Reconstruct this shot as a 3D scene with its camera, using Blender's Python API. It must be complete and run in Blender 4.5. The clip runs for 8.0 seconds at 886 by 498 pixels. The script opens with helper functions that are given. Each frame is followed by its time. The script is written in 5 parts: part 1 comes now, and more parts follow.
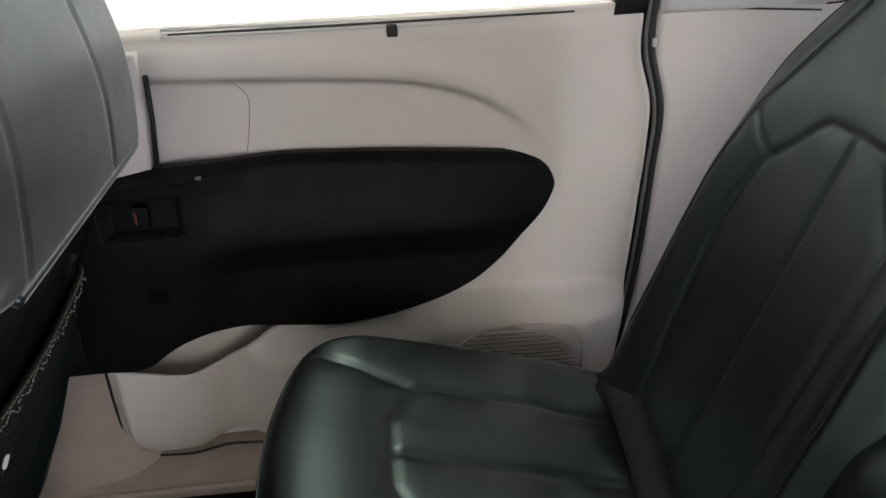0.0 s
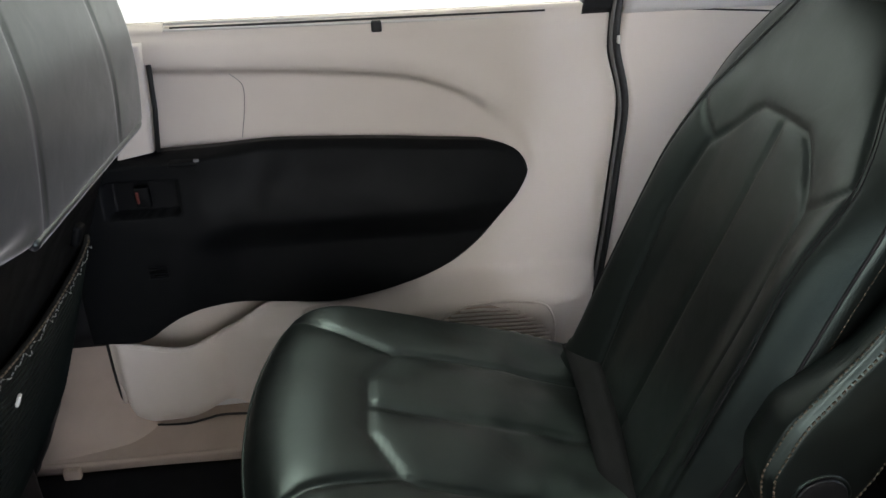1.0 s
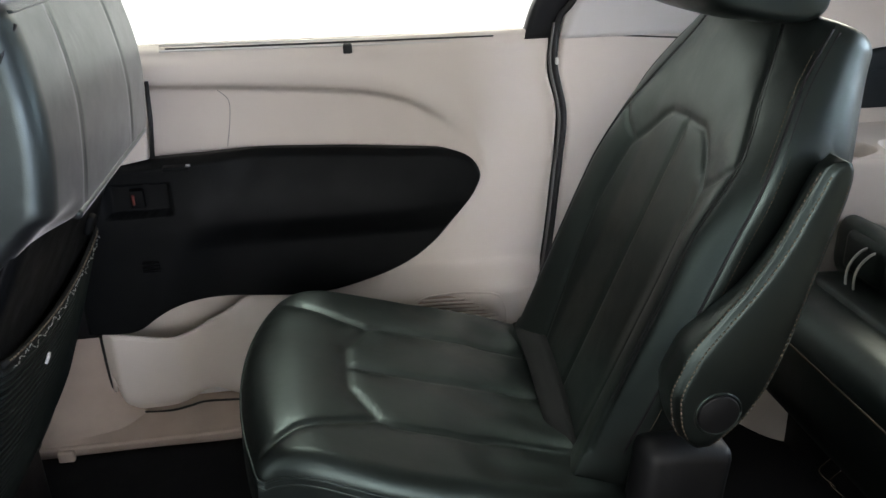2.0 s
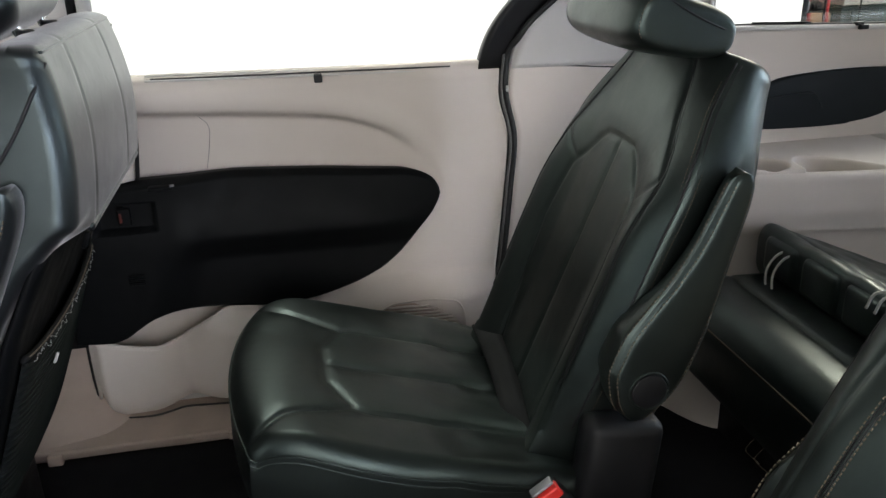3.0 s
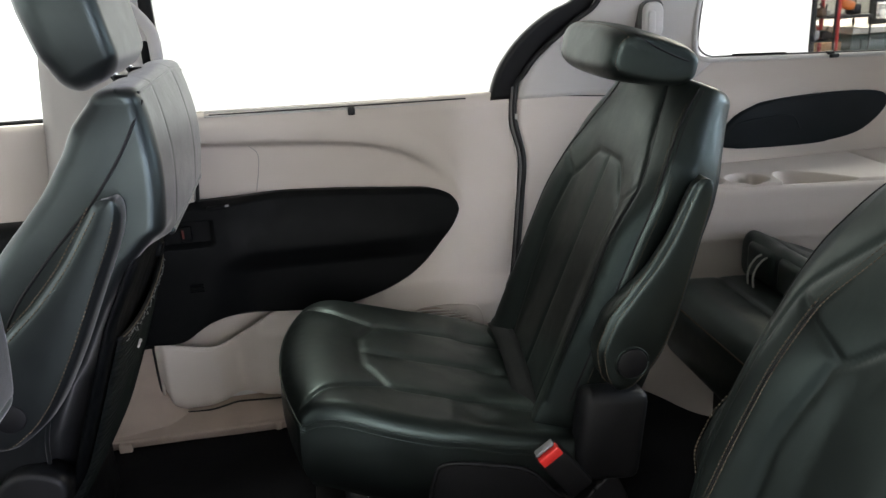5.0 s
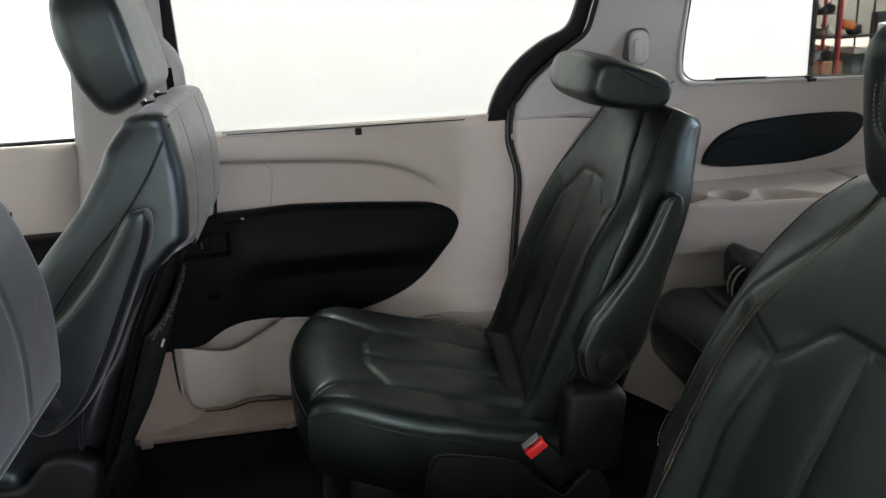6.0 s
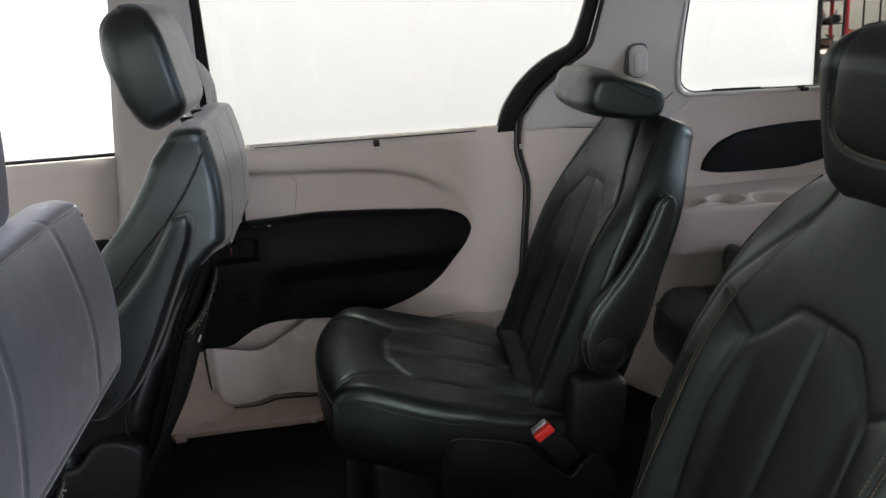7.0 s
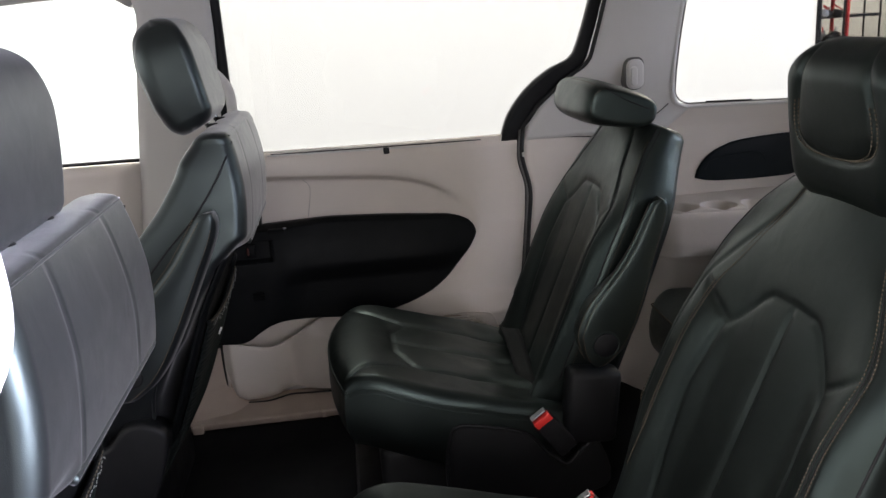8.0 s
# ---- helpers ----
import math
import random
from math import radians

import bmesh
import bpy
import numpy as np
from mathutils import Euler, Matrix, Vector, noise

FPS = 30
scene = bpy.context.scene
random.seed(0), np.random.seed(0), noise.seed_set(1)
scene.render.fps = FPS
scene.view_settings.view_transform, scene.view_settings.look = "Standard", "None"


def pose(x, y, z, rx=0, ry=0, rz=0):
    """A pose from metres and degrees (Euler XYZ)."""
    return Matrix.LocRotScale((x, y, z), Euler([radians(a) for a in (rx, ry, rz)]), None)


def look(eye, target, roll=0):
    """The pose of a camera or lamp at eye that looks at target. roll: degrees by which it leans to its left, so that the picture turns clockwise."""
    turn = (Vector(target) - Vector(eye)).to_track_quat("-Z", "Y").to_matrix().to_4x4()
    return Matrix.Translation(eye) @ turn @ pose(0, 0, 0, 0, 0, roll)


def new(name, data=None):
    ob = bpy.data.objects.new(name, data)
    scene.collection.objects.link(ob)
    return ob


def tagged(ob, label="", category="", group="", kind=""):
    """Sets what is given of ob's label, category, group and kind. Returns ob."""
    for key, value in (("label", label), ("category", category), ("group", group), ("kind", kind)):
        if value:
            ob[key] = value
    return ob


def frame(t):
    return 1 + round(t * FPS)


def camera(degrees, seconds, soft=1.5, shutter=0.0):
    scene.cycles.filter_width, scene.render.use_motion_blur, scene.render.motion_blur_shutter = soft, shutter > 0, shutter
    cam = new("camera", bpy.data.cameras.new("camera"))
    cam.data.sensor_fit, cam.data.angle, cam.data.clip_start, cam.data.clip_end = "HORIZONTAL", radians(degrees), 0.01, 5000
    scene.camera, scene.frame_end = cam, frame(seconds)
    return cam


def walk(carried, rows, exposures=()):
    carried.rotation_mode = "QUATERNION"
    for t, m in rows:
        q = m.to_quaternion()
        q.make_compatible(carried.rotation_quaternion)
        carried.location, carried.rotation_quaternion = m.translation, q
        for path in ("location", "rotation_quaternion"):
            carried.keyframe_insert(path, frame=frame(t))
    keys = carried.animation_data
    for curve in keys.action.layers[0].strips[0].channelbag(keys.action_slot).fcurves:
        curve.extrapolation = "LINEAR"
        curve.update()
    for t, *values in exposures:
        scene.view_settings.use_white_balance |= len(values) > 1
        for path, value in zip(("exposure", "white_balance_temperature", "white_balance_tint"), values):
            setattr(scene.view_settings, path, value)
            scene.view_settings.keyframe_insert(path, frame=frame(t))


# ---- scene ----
# plan units are turned into metres by K
K = 0.94
cam = camera(56.6, 8.0)
PATH = [
    (0, (0.217, 0.542, 0.938), (0.332, 2.329, 0.048), -3.4),
    (0.5, (0.24, 0.488, 0.925), (0.33, 2.296, 0.073), -3.5),
    (1, (0.241, 0.432, 0.93), (0.357, 2.235, 0.07), -2.9),
    (1.5, (0.226, 0.346, 0.936), (0.344, 2.168, 0.121), -2.9),
    (2, (0.204, 0.241, 0.934), (0.441, 2.068, 0.156), -2.0),
    (2.2, (0.197, 0.207, 0.934), (0.491, 2.032, 0.171), -1.5),
    (3.5, (0.156, 0.041, 0.985), (0.505, 1.877, 0.275), -1.7),
    (4, (0.149, -0.022, 0.98), (0.466, 1.832, 0.3), -2.3),
    (5.5, (0.153, -0.192, 1.009), (0.426, 1.686, 0.377), -3.3),
    (6, (0.161, -0.263, 1.025), (0.415, 1.624, 0.415), -3.3),
    (6.5, (0.157, -0.33, 1.032), (0.39, 1.566, 0.441), -3.9),
    (7, (0.148, -0.393, 1.04), (0.367, 1.51, 0.463), -4.2),
    (7.5, (0.132, -0.45, 1.051), (0.353, 1.455, 0.483), -4.0),
    (8, (0.134, -0.507, 1.039), (0.341, 1.407, 0.498), -4.0),
]
walk(cam, [(t, look(Vector(eye) * K, Vector(target) * K, roll)) for t, eye, target, roll in PATH],
     exposures=[(0.0, 0.14, 6500, 10), (1.0, 0.22, 6500, 10), (2.2, 0.37, 6500, 10), (3.5, 0.04, 6500, 10), (5.5, 0.04, 6500, 10), (6.0, -0.38, 6500, 10), (6.4, -0.56, 6500, 12), (8.0, -0.46, 6560, 15)])

# ---- light: a bright white-walled garage ----
world = bpy.data.worlds.new("world")
scene.world = world
world.use_nodes = True
world.node_tree.nodes["Background"].inputs[0].default_value = (0.80, 0.88, 1.0, 1)
world.node_tree.nodes["Background"].inputs[1].default_value = 0.4


def area_lamp(name, place, target, sx, sy, watts, colour=(1, 1, 1), spread=180):
    d = bpy.data.lights.new(name, "AREA")
    d.shape, d.size, d.size_y, d.energy, d.color = "RECTANGLE", sx * K, sy * K, watts, colour
    d.spread = radians(spread)
    ob = new(name, d)
    ob.matrix_world = look(Vector(place) * K, Vector(target) * K)
    return ob


# overhead lamp out of view, added to brighten the workshop
area_lamp("workshop_fill", (5.2, 5.6, 3.6), (5.2, 5.6, 0), 2.4, 2.4, 1500, (1.0, 0.93, 0.82))
# unseen lamp added ahead of the vehicle to light the seat fronts
area_lamp("front_fill", (-4.4, -0.4, 1.6), (0.4, 0.6, 0.6), 5.0, 3.0, 95, (0.95, 1.0, 0.98))
# added lamps for bright light from the near side; no roller doors are built
area_lamp("near_side_fill", (3.0, -3.9, 1.4), (0.1, 1.0, 0.7), 2.6, 2.4, 175, (0.72, 0.78, 1.0))
area_lamp("near_side_fill", (-0.2, -4.6, 1.5), (0.2, 1.4, 0.5), 4.2, 2.4, 112, (1.0, 0.98, 0.98))
# made-up lamp behind the closed tailgate, to brighten rear-facing leather
area_lamp("rear_fill", (6.4, 2.0, 1.7), (0.0, 0.9, 0.8), 3.0, 2.6, 390, (0.66, 0.78, 1.0))


# unseen overhead lamps, added to lift the near side and the far cushion
area_lamp("overhead_fill", (-1.6, -2.3, 3.7), (-1.6, -2.3, 0), 2.6, 1.3, 190, (1.0, 0.98, 0.94))
area_lamp("overhead_fill", (0.05, 2.9, 3.1), (0.1, 2.4, 0), 1.4, 0.8, 160, (0.97, 1.0, 0.95))
# made-up lamp aimed at the driver seat to brighten its back
area_lamp("driver_seat_fill", (3.0, -1.3, 0.95), (-0.35, 0.35, 0.6), 1.8, 1.6, 105, (0.76, 0.82, 1.0), spread=60)


# ---- materials ----
def material(name, colour, rough=0.5, metal=0.0, spec=0.5, grain=0.0, grain_size=400.0, blotch=0.06, blotch_size=6.0,
             rough_var=0.08, pebble=False, coat=0.0, tint=None, wrinkle=0.0, sheen=0.0):
    m = bpy.data.materials.new(name)
    m.use_nodes = True
    nt = m.node_tree
    n, l = nt.nodes, nt.links
    b = n["Principled BSDF"]
    b.inputs["Roughness"].default_value = rough
    b.inputs["Metallic"].default_value = metal
    b.inputs["Specular IOR Level"].default_value = spec
    b.inputs["Coat Weight"].default_value = coat
    tc = n.new("ShaderNodeTexCoord")
    no = n.new("ShaderNodeTexNoise")
    no.inputs["Scale"].default_value = blotch_size
    no.inputs["Detail"].default_value = 5
    l.new(tc.outputs["Object"], no.inputs["Vector"])
    mix = n.new("ShaderNodeMix")
    mix.data_type = "RGBA"
    c = Vector(colour)
    mix.inputs["A"].default_value = (*(c * (1 - blotch * 2)), 1)
    mix.inputs["B"].default_value = (*(c * (1 + blotch * 2)), 1)
    l.new(no.outputs["Fac"], mix.inputs["Factor"])
    l.new(mix.outputs["Result"], b.inputs["Base Color"])
    mr = n.new("ShaderNodeMapRange")
    mr.inputs["From Min"].default_value, mr.inputs["From Max"].default_value = 0.3, 0.7
    mr.inputs["To Min"].default_value, mr.inputs["To Max"].default_value = rough - rough_var, rough + rough_var
    n2 = n.new("ShaderNodeTexNoise")
    n2.inputs["Scale"].default_value = blotch_size * 4.3
    n2.inputs["Detail"].default_value = 6
    l.new(tc.outputs["Object"], n2.inputs["Vector"])
    l.new(n2.outputs["Fac"], mr.inputs["Value"])
    l.new(mr.outputs["Result"], b.inputs["Roughness"])
    if sheen:
        b.inputs["Sheen Weight"].default_value, b.inputs["Sheen Roughness"].default_value = sheen, 0.35
        b.inputs["Sheen Tint"].default_value = (1.0, 0.98, 1.0, 1)
    if tint:
        b.inputs["Specular Tint"].default_value = (*tint, 1)
    if grain:
        g = n.new("ShaderNodeTexVoronoi" if pebble else "ShaderNodeTexNoise")
        g.inputs["Scale"].default_value = grain_size
        l.new(tc.outputs["Object"], g.inputs["Vector"])
        bp = n.new("ShaderNodeBump")
        bp.inputs["Strength"].default_value = grain
        bp.inputs["Distance"].default_value = 0.0006
        l.new(g.outputs["Distance" if pebble else "Fac"], bp.inputs["Height"])
        l.new(bp.outputs["Normal"], b.inputs["Normal"])
        if wrinkle:
            w = n.new("ShaderNodeTexNoise")
            w.inputs["Scale"].default_value, w.inputs["Detail"].default_value = 26.0, 3.0
            w.inputs["Distortion"].default_value = 0.8
            l.new(tc.outputs["Object"], w.inputs["Vector"])
            b2 = n.new("ShaderNodeBump")
            b2.inputs["Strength"].default_value, b2.inputs["Distance"].default_value = wrinkle, 0.004
            l.new(w.outputs["Fac"], b2.inputs["Height"])
            l.new(b2.outputs["Normal"], bp.inputs["Normal"])
    return m


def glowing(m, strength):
    """gives m a glow of its own, in place of light falling on it"""
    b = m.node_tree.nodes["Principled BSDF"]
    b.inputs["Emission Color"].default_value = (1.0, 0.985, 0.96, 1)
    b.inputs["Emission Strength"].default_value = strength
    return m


def glass(name, tint, gloss=0.06):
    m = bpy.data.materials.new(name)
    m.use_nodes = True
    n, l = m.node_tree.nodes, m.node_tree.links
    n.remove(n["Principled BSDF"])
    tr, gl, mx = n.new("ShaderNodeBsdfTransparent"), n.new("ShaderNodeBsdfGlossy"), n.new("ShaderNodeMixShader")
    tr.inputs["Color"].default_value = (*tint, 1)
    gl.inputs["Roughness"].default_value = 0.02
    mx.inputs[0].default_value = gloss
    l.new(tr.outputs[0], mx.inputs[1])
    l.new(gl.outputs[0], mx.inputs[2])
    l.new(mx.outputs[0], n["Material Output"].inputs["Surface"])
    return m


BEIGE = material("beige_trim", (0.612, 0.547, 0.492), 0.62, grain=0.25, grain_size=900, blotch=0.03, spec=0.35)
PILLAR = material("pale_grey_trim", (0.58, 0.555, 0.53), 0.6, grain=0.2, grain_size=1200, blotch=0.02, spec=0.35)
LEATHER = material("black_leather", (0.0046, 0.0052, 0.0050), 0.375, grain=0.12, grain_size=1000, blotch=0.12, rough_var=0.06, pebble=True, spec=0.72, tint=(0.78, 1.0, 0.93), wrinkle=0.14)
LEATHER2 = material("grey_black_leather", (0.0075, 0.0077, 0.0085), 0.37, grain=0.12, grain_size=1000, blotch=0.12, rough_var=0.05, pebble=True, spec=0.72, tint=(0.82, 1.0, 0.98), wrinkle=0.10, sheen=0.36)
PLASTIC = material("black_plastic", (0.006, 0.006, 0.007), 0.5, grain=0.4, grain_size=1500, blotch=0.1, spec=0.35)
INSERT = material("black_soft_insert", (0.0023, 0.0027, 0.0031), 0.58, grain=0.3, grain_size=1100, blotch=0.1, spec=0.14)
QINSERT = material("blue_black_insert", (0.0030, 0.0060, 0.0082), 0.5, grain=0.25, grain_size=1100, blotch=0.1, spec=0.16)
RUBBER = material("black_rubber", (0.010, 0.010, 0.010), 0.6, grain=0.2, blotch=0.1)
CARPET = material("black_carpet", (0.010, 0.010, 0.011), 0.95, grain=1.0, grain_size=700, blotch=0.2, spec=0.1)
SEALGREY = material("grey_seal", (0.10, 0.095, 0.09), 0.6, blotch=0.1)
SILL = material("worn_brown_beige_trim", (0.40, 0.32, 0.265), 0.65, grain=0.3, grain_size=900, blotch=0.10, blotch_size=14, spec=0.3)
THREAD = material("tan_thread", (0.105, 0.082, 0.055), 0.8, blotch=0.2, blotch_size=80)
CHROME = material("chrome", (0.75, 0.75, 0.76), 0.18, metal=1.0, blotch=0.02, rough_var=0.05)
DULLRED = material("dull_red_plastic", (0.10, 0.016, 0.01), 0.5, blotch=0.1)
RED = material("red_plastic", (0.75, 0.035, 0.03), 0.4, blotch=0.05)
GREY = material("grey_metal", (0.30, 0.30, 0.31), 0.4, metal=0.6, blotch=0.05)
CORD = material("white_cord", (0.55, 0.54, 0.50), 0.8, blotch=0.1, blotch_size=60)
FRAY = material("grey_thread", (0.22, 0.22, 0.21), 0.8, blotch=0.2, blotch_size=80)
NET = material("dark_net", (0.0045, 0.0075, 0.0065), 0.8, blotch=0.1, spec=0.15)
WEB = material("black_webbing", (0.003, 0.0035, 0.0035), 0.75, grain=0.6, grain_size=1400, blotch=0.1, spec=0.25)
HEADLINER = material("headliner_cloth", (0.62, 0.60, 0.57), 0.95, grain=0.5, grain_size=900, blotch=0.03)
WHITE_WALL = material("white_painted_wall", (0.82, 0.83, 0.80), 0.7, grain=0.2, grain_size=120, blotch=0.02, blotch_size=1.2)
BODY = material("white_car_paint", (0.80, 0.80, 0.80), 0.25, blotch=0.01, coat=0.6, rough_var=0.03)
# no lamp: its emission stands in for the bright light outside
GLOW_SHEET = glowing(material("glowing_white_sheet", (0.50, 0.51, 0.49), 0.8, grain=0.2, grain_size=60, blotch=0.02, blotch_size=1.2), 3.9)
CONCRETE = material("concrete", (0.26, 0.25, 0.24), 0.75, grain=0.5, grain_size=60, blotch=0.12, blotch_size=1.5)
CEIL = material("white_ceiling", (0.7, 0.7, 0.7), 0.9, blotch=0.03, blotch_size=0.8)
TINTED = glass("tinted_glass", (0.52, 0.525, 0.515))
CLEAR = glass("clear_glass", (0.72, 0.74, 0.73))


# ---- mesh helpers ----
def part(name, bm, mat, parent=None, label="", smooth=True):
    me = bpy.data.meshes.new(name)
    bmesh.ops.recalc_face_normals(bm, faces=bm.faces[:])
    bm.to_mesh(me)
    bm.free()
    return finish(name, me, mat, parent, label, smooth)


def finish(name, me, mat, parent, label, smooth):
    co = np.empty(len(me.vertices) * 3)
    me.vertices.foreach_get("co", co)
    me.vertices.foreach_set("co", co * K)
    me.polygons.foreach_set("use_smooth", [smooth] * len(me.polygons))
    me.materials.append(mat)
    me.update()
    ob = new(name, me)
    if parent:
        ob.parent = parent
    if label:
        tagged(ob, label)
    return ob


def raw(name, verts, faces, mat, parent=None, label="", smooth=True):
    me = bpy.data.meshes.new(name)
    me.from_pydata([tuple(v) for v in verts], [], faces)
    me.update()
    bm = bmesh.new()
    bm.from_mesh(me)
    bpy.data.meshes.remove(me)
    return part(name, bm, mat, parent, label, smooth)


def thing(name, label, category, group="", kind=""):
    return tagged(new(name), label, category, group, kind)


def grid(fn, us, vs):
    """verts and faces of fn(u, v) over a grid"""
    verts = [fn(u, v) for u in us for v in vs]
    m = len(vs)
    faces = [(i * m + j, i * m + j + 1, (i + 1) * m + j + 1, (i + 1) * m + j) for i in range(len(us) - 1) for j in range(m - 1)]
    return verts, faces


def sheet(name, fn, us, vs, mat, parent, thick=(0, 0.012, 0), label=""):
    """a panel: the surface fn(u, v) with a back skin offset by thick, closed at the rim"""
    a, fa = grid(fn, us, vs)
    n, m, k = len(us), len(vs), len(a)
    t = Vector(thick)
    verts = [Vector(p) for p in a] + [Vector(p) + t for p in a]
    faces = fa + [tuple(k + i for i in reversed(f)) for f in fa]
    rim = [i * m for i in range(n)] + [(n - 1) * m + j for j in range(1, m)] + [i * m + m - 1 for i in range(n - 2, -1, -1)] + [j for j in range(m - 2, 0, -1)]
    for i, p in enumerate(rim):
        q = rim[(i + 1) % len(rim)]
        faces.append((p, q, k + q, k + p))
    return raw(name, verts, faces, mat, parent, label)


def spline(pts, n):
    """points along a smooth curve through pts"""
    p = [Vector(q) for q in pts]
    p = [2 * p[0] - p[1]] + p + [2 * p[-1] - p[-2]]
    out = []
    seg = len(p) - 3
    for i in range(n):
        s = i / (n - 1) * seg
        k = min(int(s), seg - 1)
        t = s - k
        a, b, c, d = p[k:k + 4]
        out.append(0.5 * ((2 * b) + (c - a) * t + (2 * a - 5 * b + 4 * c - d) * t * t + (3 * b - a - 3 * c + d) * t ** 3))
    return out


def tube(name, pts, r, mat, parent=None, label="", segs=8, closed=False, flat=1.0):
    p = [Vector(q) for q in pts]
    verts, faces, n = [], [], len(p)
    up = Vector((0, 0, 1))
    side = None
    for i in range(n):
        a = p[(i - 1) % n] if (closed or i) else p[0]
        b = p[(i + 1) % n] if (closed or i < n - 1) else p[-1]
        d = (b - a).normalized()
        if side is None:
            side = d.cross(up if abs(d.z) < 0.9 else Vector((1, 0, 0))).normalized()
        side = (side - d * side.dot(d)).normalized()
        o = d.cross(side)
        for k in range(segs):
            g = 2 * math.pi * k / segs
            verts.append(p[i] + side * (r * math.cos(g)) + o * (r * flat * math.sin(g)))
    for i in range(n if closed else n - 1):
        j = (i + 1) % n
        for k in range(segs):
            faces.append((i * segs + k, i * segs + (k + 1) % segs, j * segs + (k + 1) % segs, j * segs + k))
    if not closed:
        faces += [tuple(range(segs)), tuple(range((n - 1) * segs, n * segs))]
    return raw(name, verts, faces, mat, parent, label)


def rbox(name, c, size, r, mat, parent=None, label="", m=None, segs=3):
    """a box with rounded edges, c its centre; m turns it about its centre"""
    bm = bmesh.new()
    bmesh.ops.create_cube(bm, size=1.0)
    bmesh.ops.scale(bm, vec=size, verts=bm.verts)
    if r:
        bmesh.ops.bevel(bm, geom=bm.edges[:], offset=r, segments=segs, profile=0.5, affect="EDGES")
    if m:
        bmesh.ops.transform(bm, matrix=m, verts=bm.verts)
    bmesh.ops.translate(bm, vec=c, verts=bm.verts)
    return part(name, bm, mat, parent, label)


def prism(name, outline, y0, y1, mat, parent=None, label="", bevel=0.004):
    """an outline in (x, z), drawn out from y0 to y1, its y0 rim rounded"""
    bm = bmesh.new()
    a = [bm.verts.new((x, y1, z)) for x, z in outline]
    f = bm.faces.new(a)
    r = bmesh.ops.extrude_face_region(bm, geom=[f])
    top = [v for v in r["geom"] if isinstance(v, bmesh.types.BMVert)]
    for v in top:
        v.co.y = y0
    if bevel:
        edges = [e for e in bm.edges if all(v in top for v in e.verts)]
        bmesh.ops.bevel(bm, geom=edges, offset=bevel, segments=3, profile=0.5, affect="EDGES")
    return part(name, bm, mat, parent, label)


def cyl(name, c, axis, r, h, mat, parent=None, label="", segs=24, bevel=0.002):
    bm = bmesh.new()
    bmesh.ops.create_cone(bm, cap_ends=True, segments=segs, radius1=r, radius2=r, depth=h)
    if bevel:
        bmesh.ops.bevel(bm, geom=[e for e in bm.edges if abs(e.verts[0].co.z - e.verts[1].co.z) < 1e-6], offset=bevel, segments=2, profile=0.5, affect="EDGES")
    q = Vector(axis).to_track_quat("Z", "Y").to_matrix().to_4x4()
    bmesh.ops.transform(bm, matrix=Matrix.Translation(c) @ q, verts=bm.verts)
    return part(name, bm, mat, parent, label)


def ramp(x, xs, ys):
    return float(np.interp(x, xs, ys))


def bend(x, xs, ys):
    """a smooth curve through (xs, ys) that does not overshoot"""
    if x <= xs[0] or x >= xs[-1]:
        return ys[0] if x <= xs[0] else ys[-1]
    i = int(np.searchsorted(xs, x)) - 1
    sl = [(ys[k + 1] - ys[k]) / (xs[k + 1] - xs[k]) for k in range(len(xs) - 1)]

    def tangent(k):
        if k == 0 or k == len(xs) - 1:
            return sl[0] if k == 0 else sl[-1]
        return 0.0 if sl[k - 1] * sl[k] <= 0 else 2 * sl[k - 1] * sl[k] / (sl[k - 1] + sl[k])
    h = xs[i + 1] - xs[i]
    t = (x - xs[i]) / h
    return ((2 * t ** 3 - 3 * t * t + 1) * ys[i] + (t ** 3 - 2 * t * t + t) * h * tangent(i)
            + (3 * t * t - 2 * t ** 3) * ys[i + 1] + (t ** 3 - t * t) * h * tangent(i + 1))


def step(a, b, x):
    t = min(1.0, max(0.0, (x - a) / (b - a)))
    return t * t * (3 - 2 * t)


def span(a, b, n, ends=False):
    if ends:
        return [a + (b - a) * (0.5 - 0.5 * math.cos(math.pi * i / (n - 1))) for i in range(n)]
    return [a + (b - a) * i / (n - 1) for i in range(n)]


def near_lines(pw, pv, lines):
    """distance of each point to the nearest of some polylines"""
    best = np.full(pw.shape, 9.0)
    for line in lines:
        for (ax, ay), (bx, by) in zip(line, line[1:]):
            dx, dy = bx - ax, by - ay
            t = np.clip(((pw - ax) * dx + (pv - ay) * dy) / (dx * dx + dy * dy + 1e-12), 0, 1)
            best = np.minimum(best, np.hypot(pw - ax - t * dx, pv - ay - t * dy))
    return best


def smooth2(pts, n=24):
    return [(p.x, p.y) for p in spline([(a, b, 0) for a, b in pts], n)]


def mirror2(lines):
    return lines + [[(-a, b) for a, b in line] for line in lines]


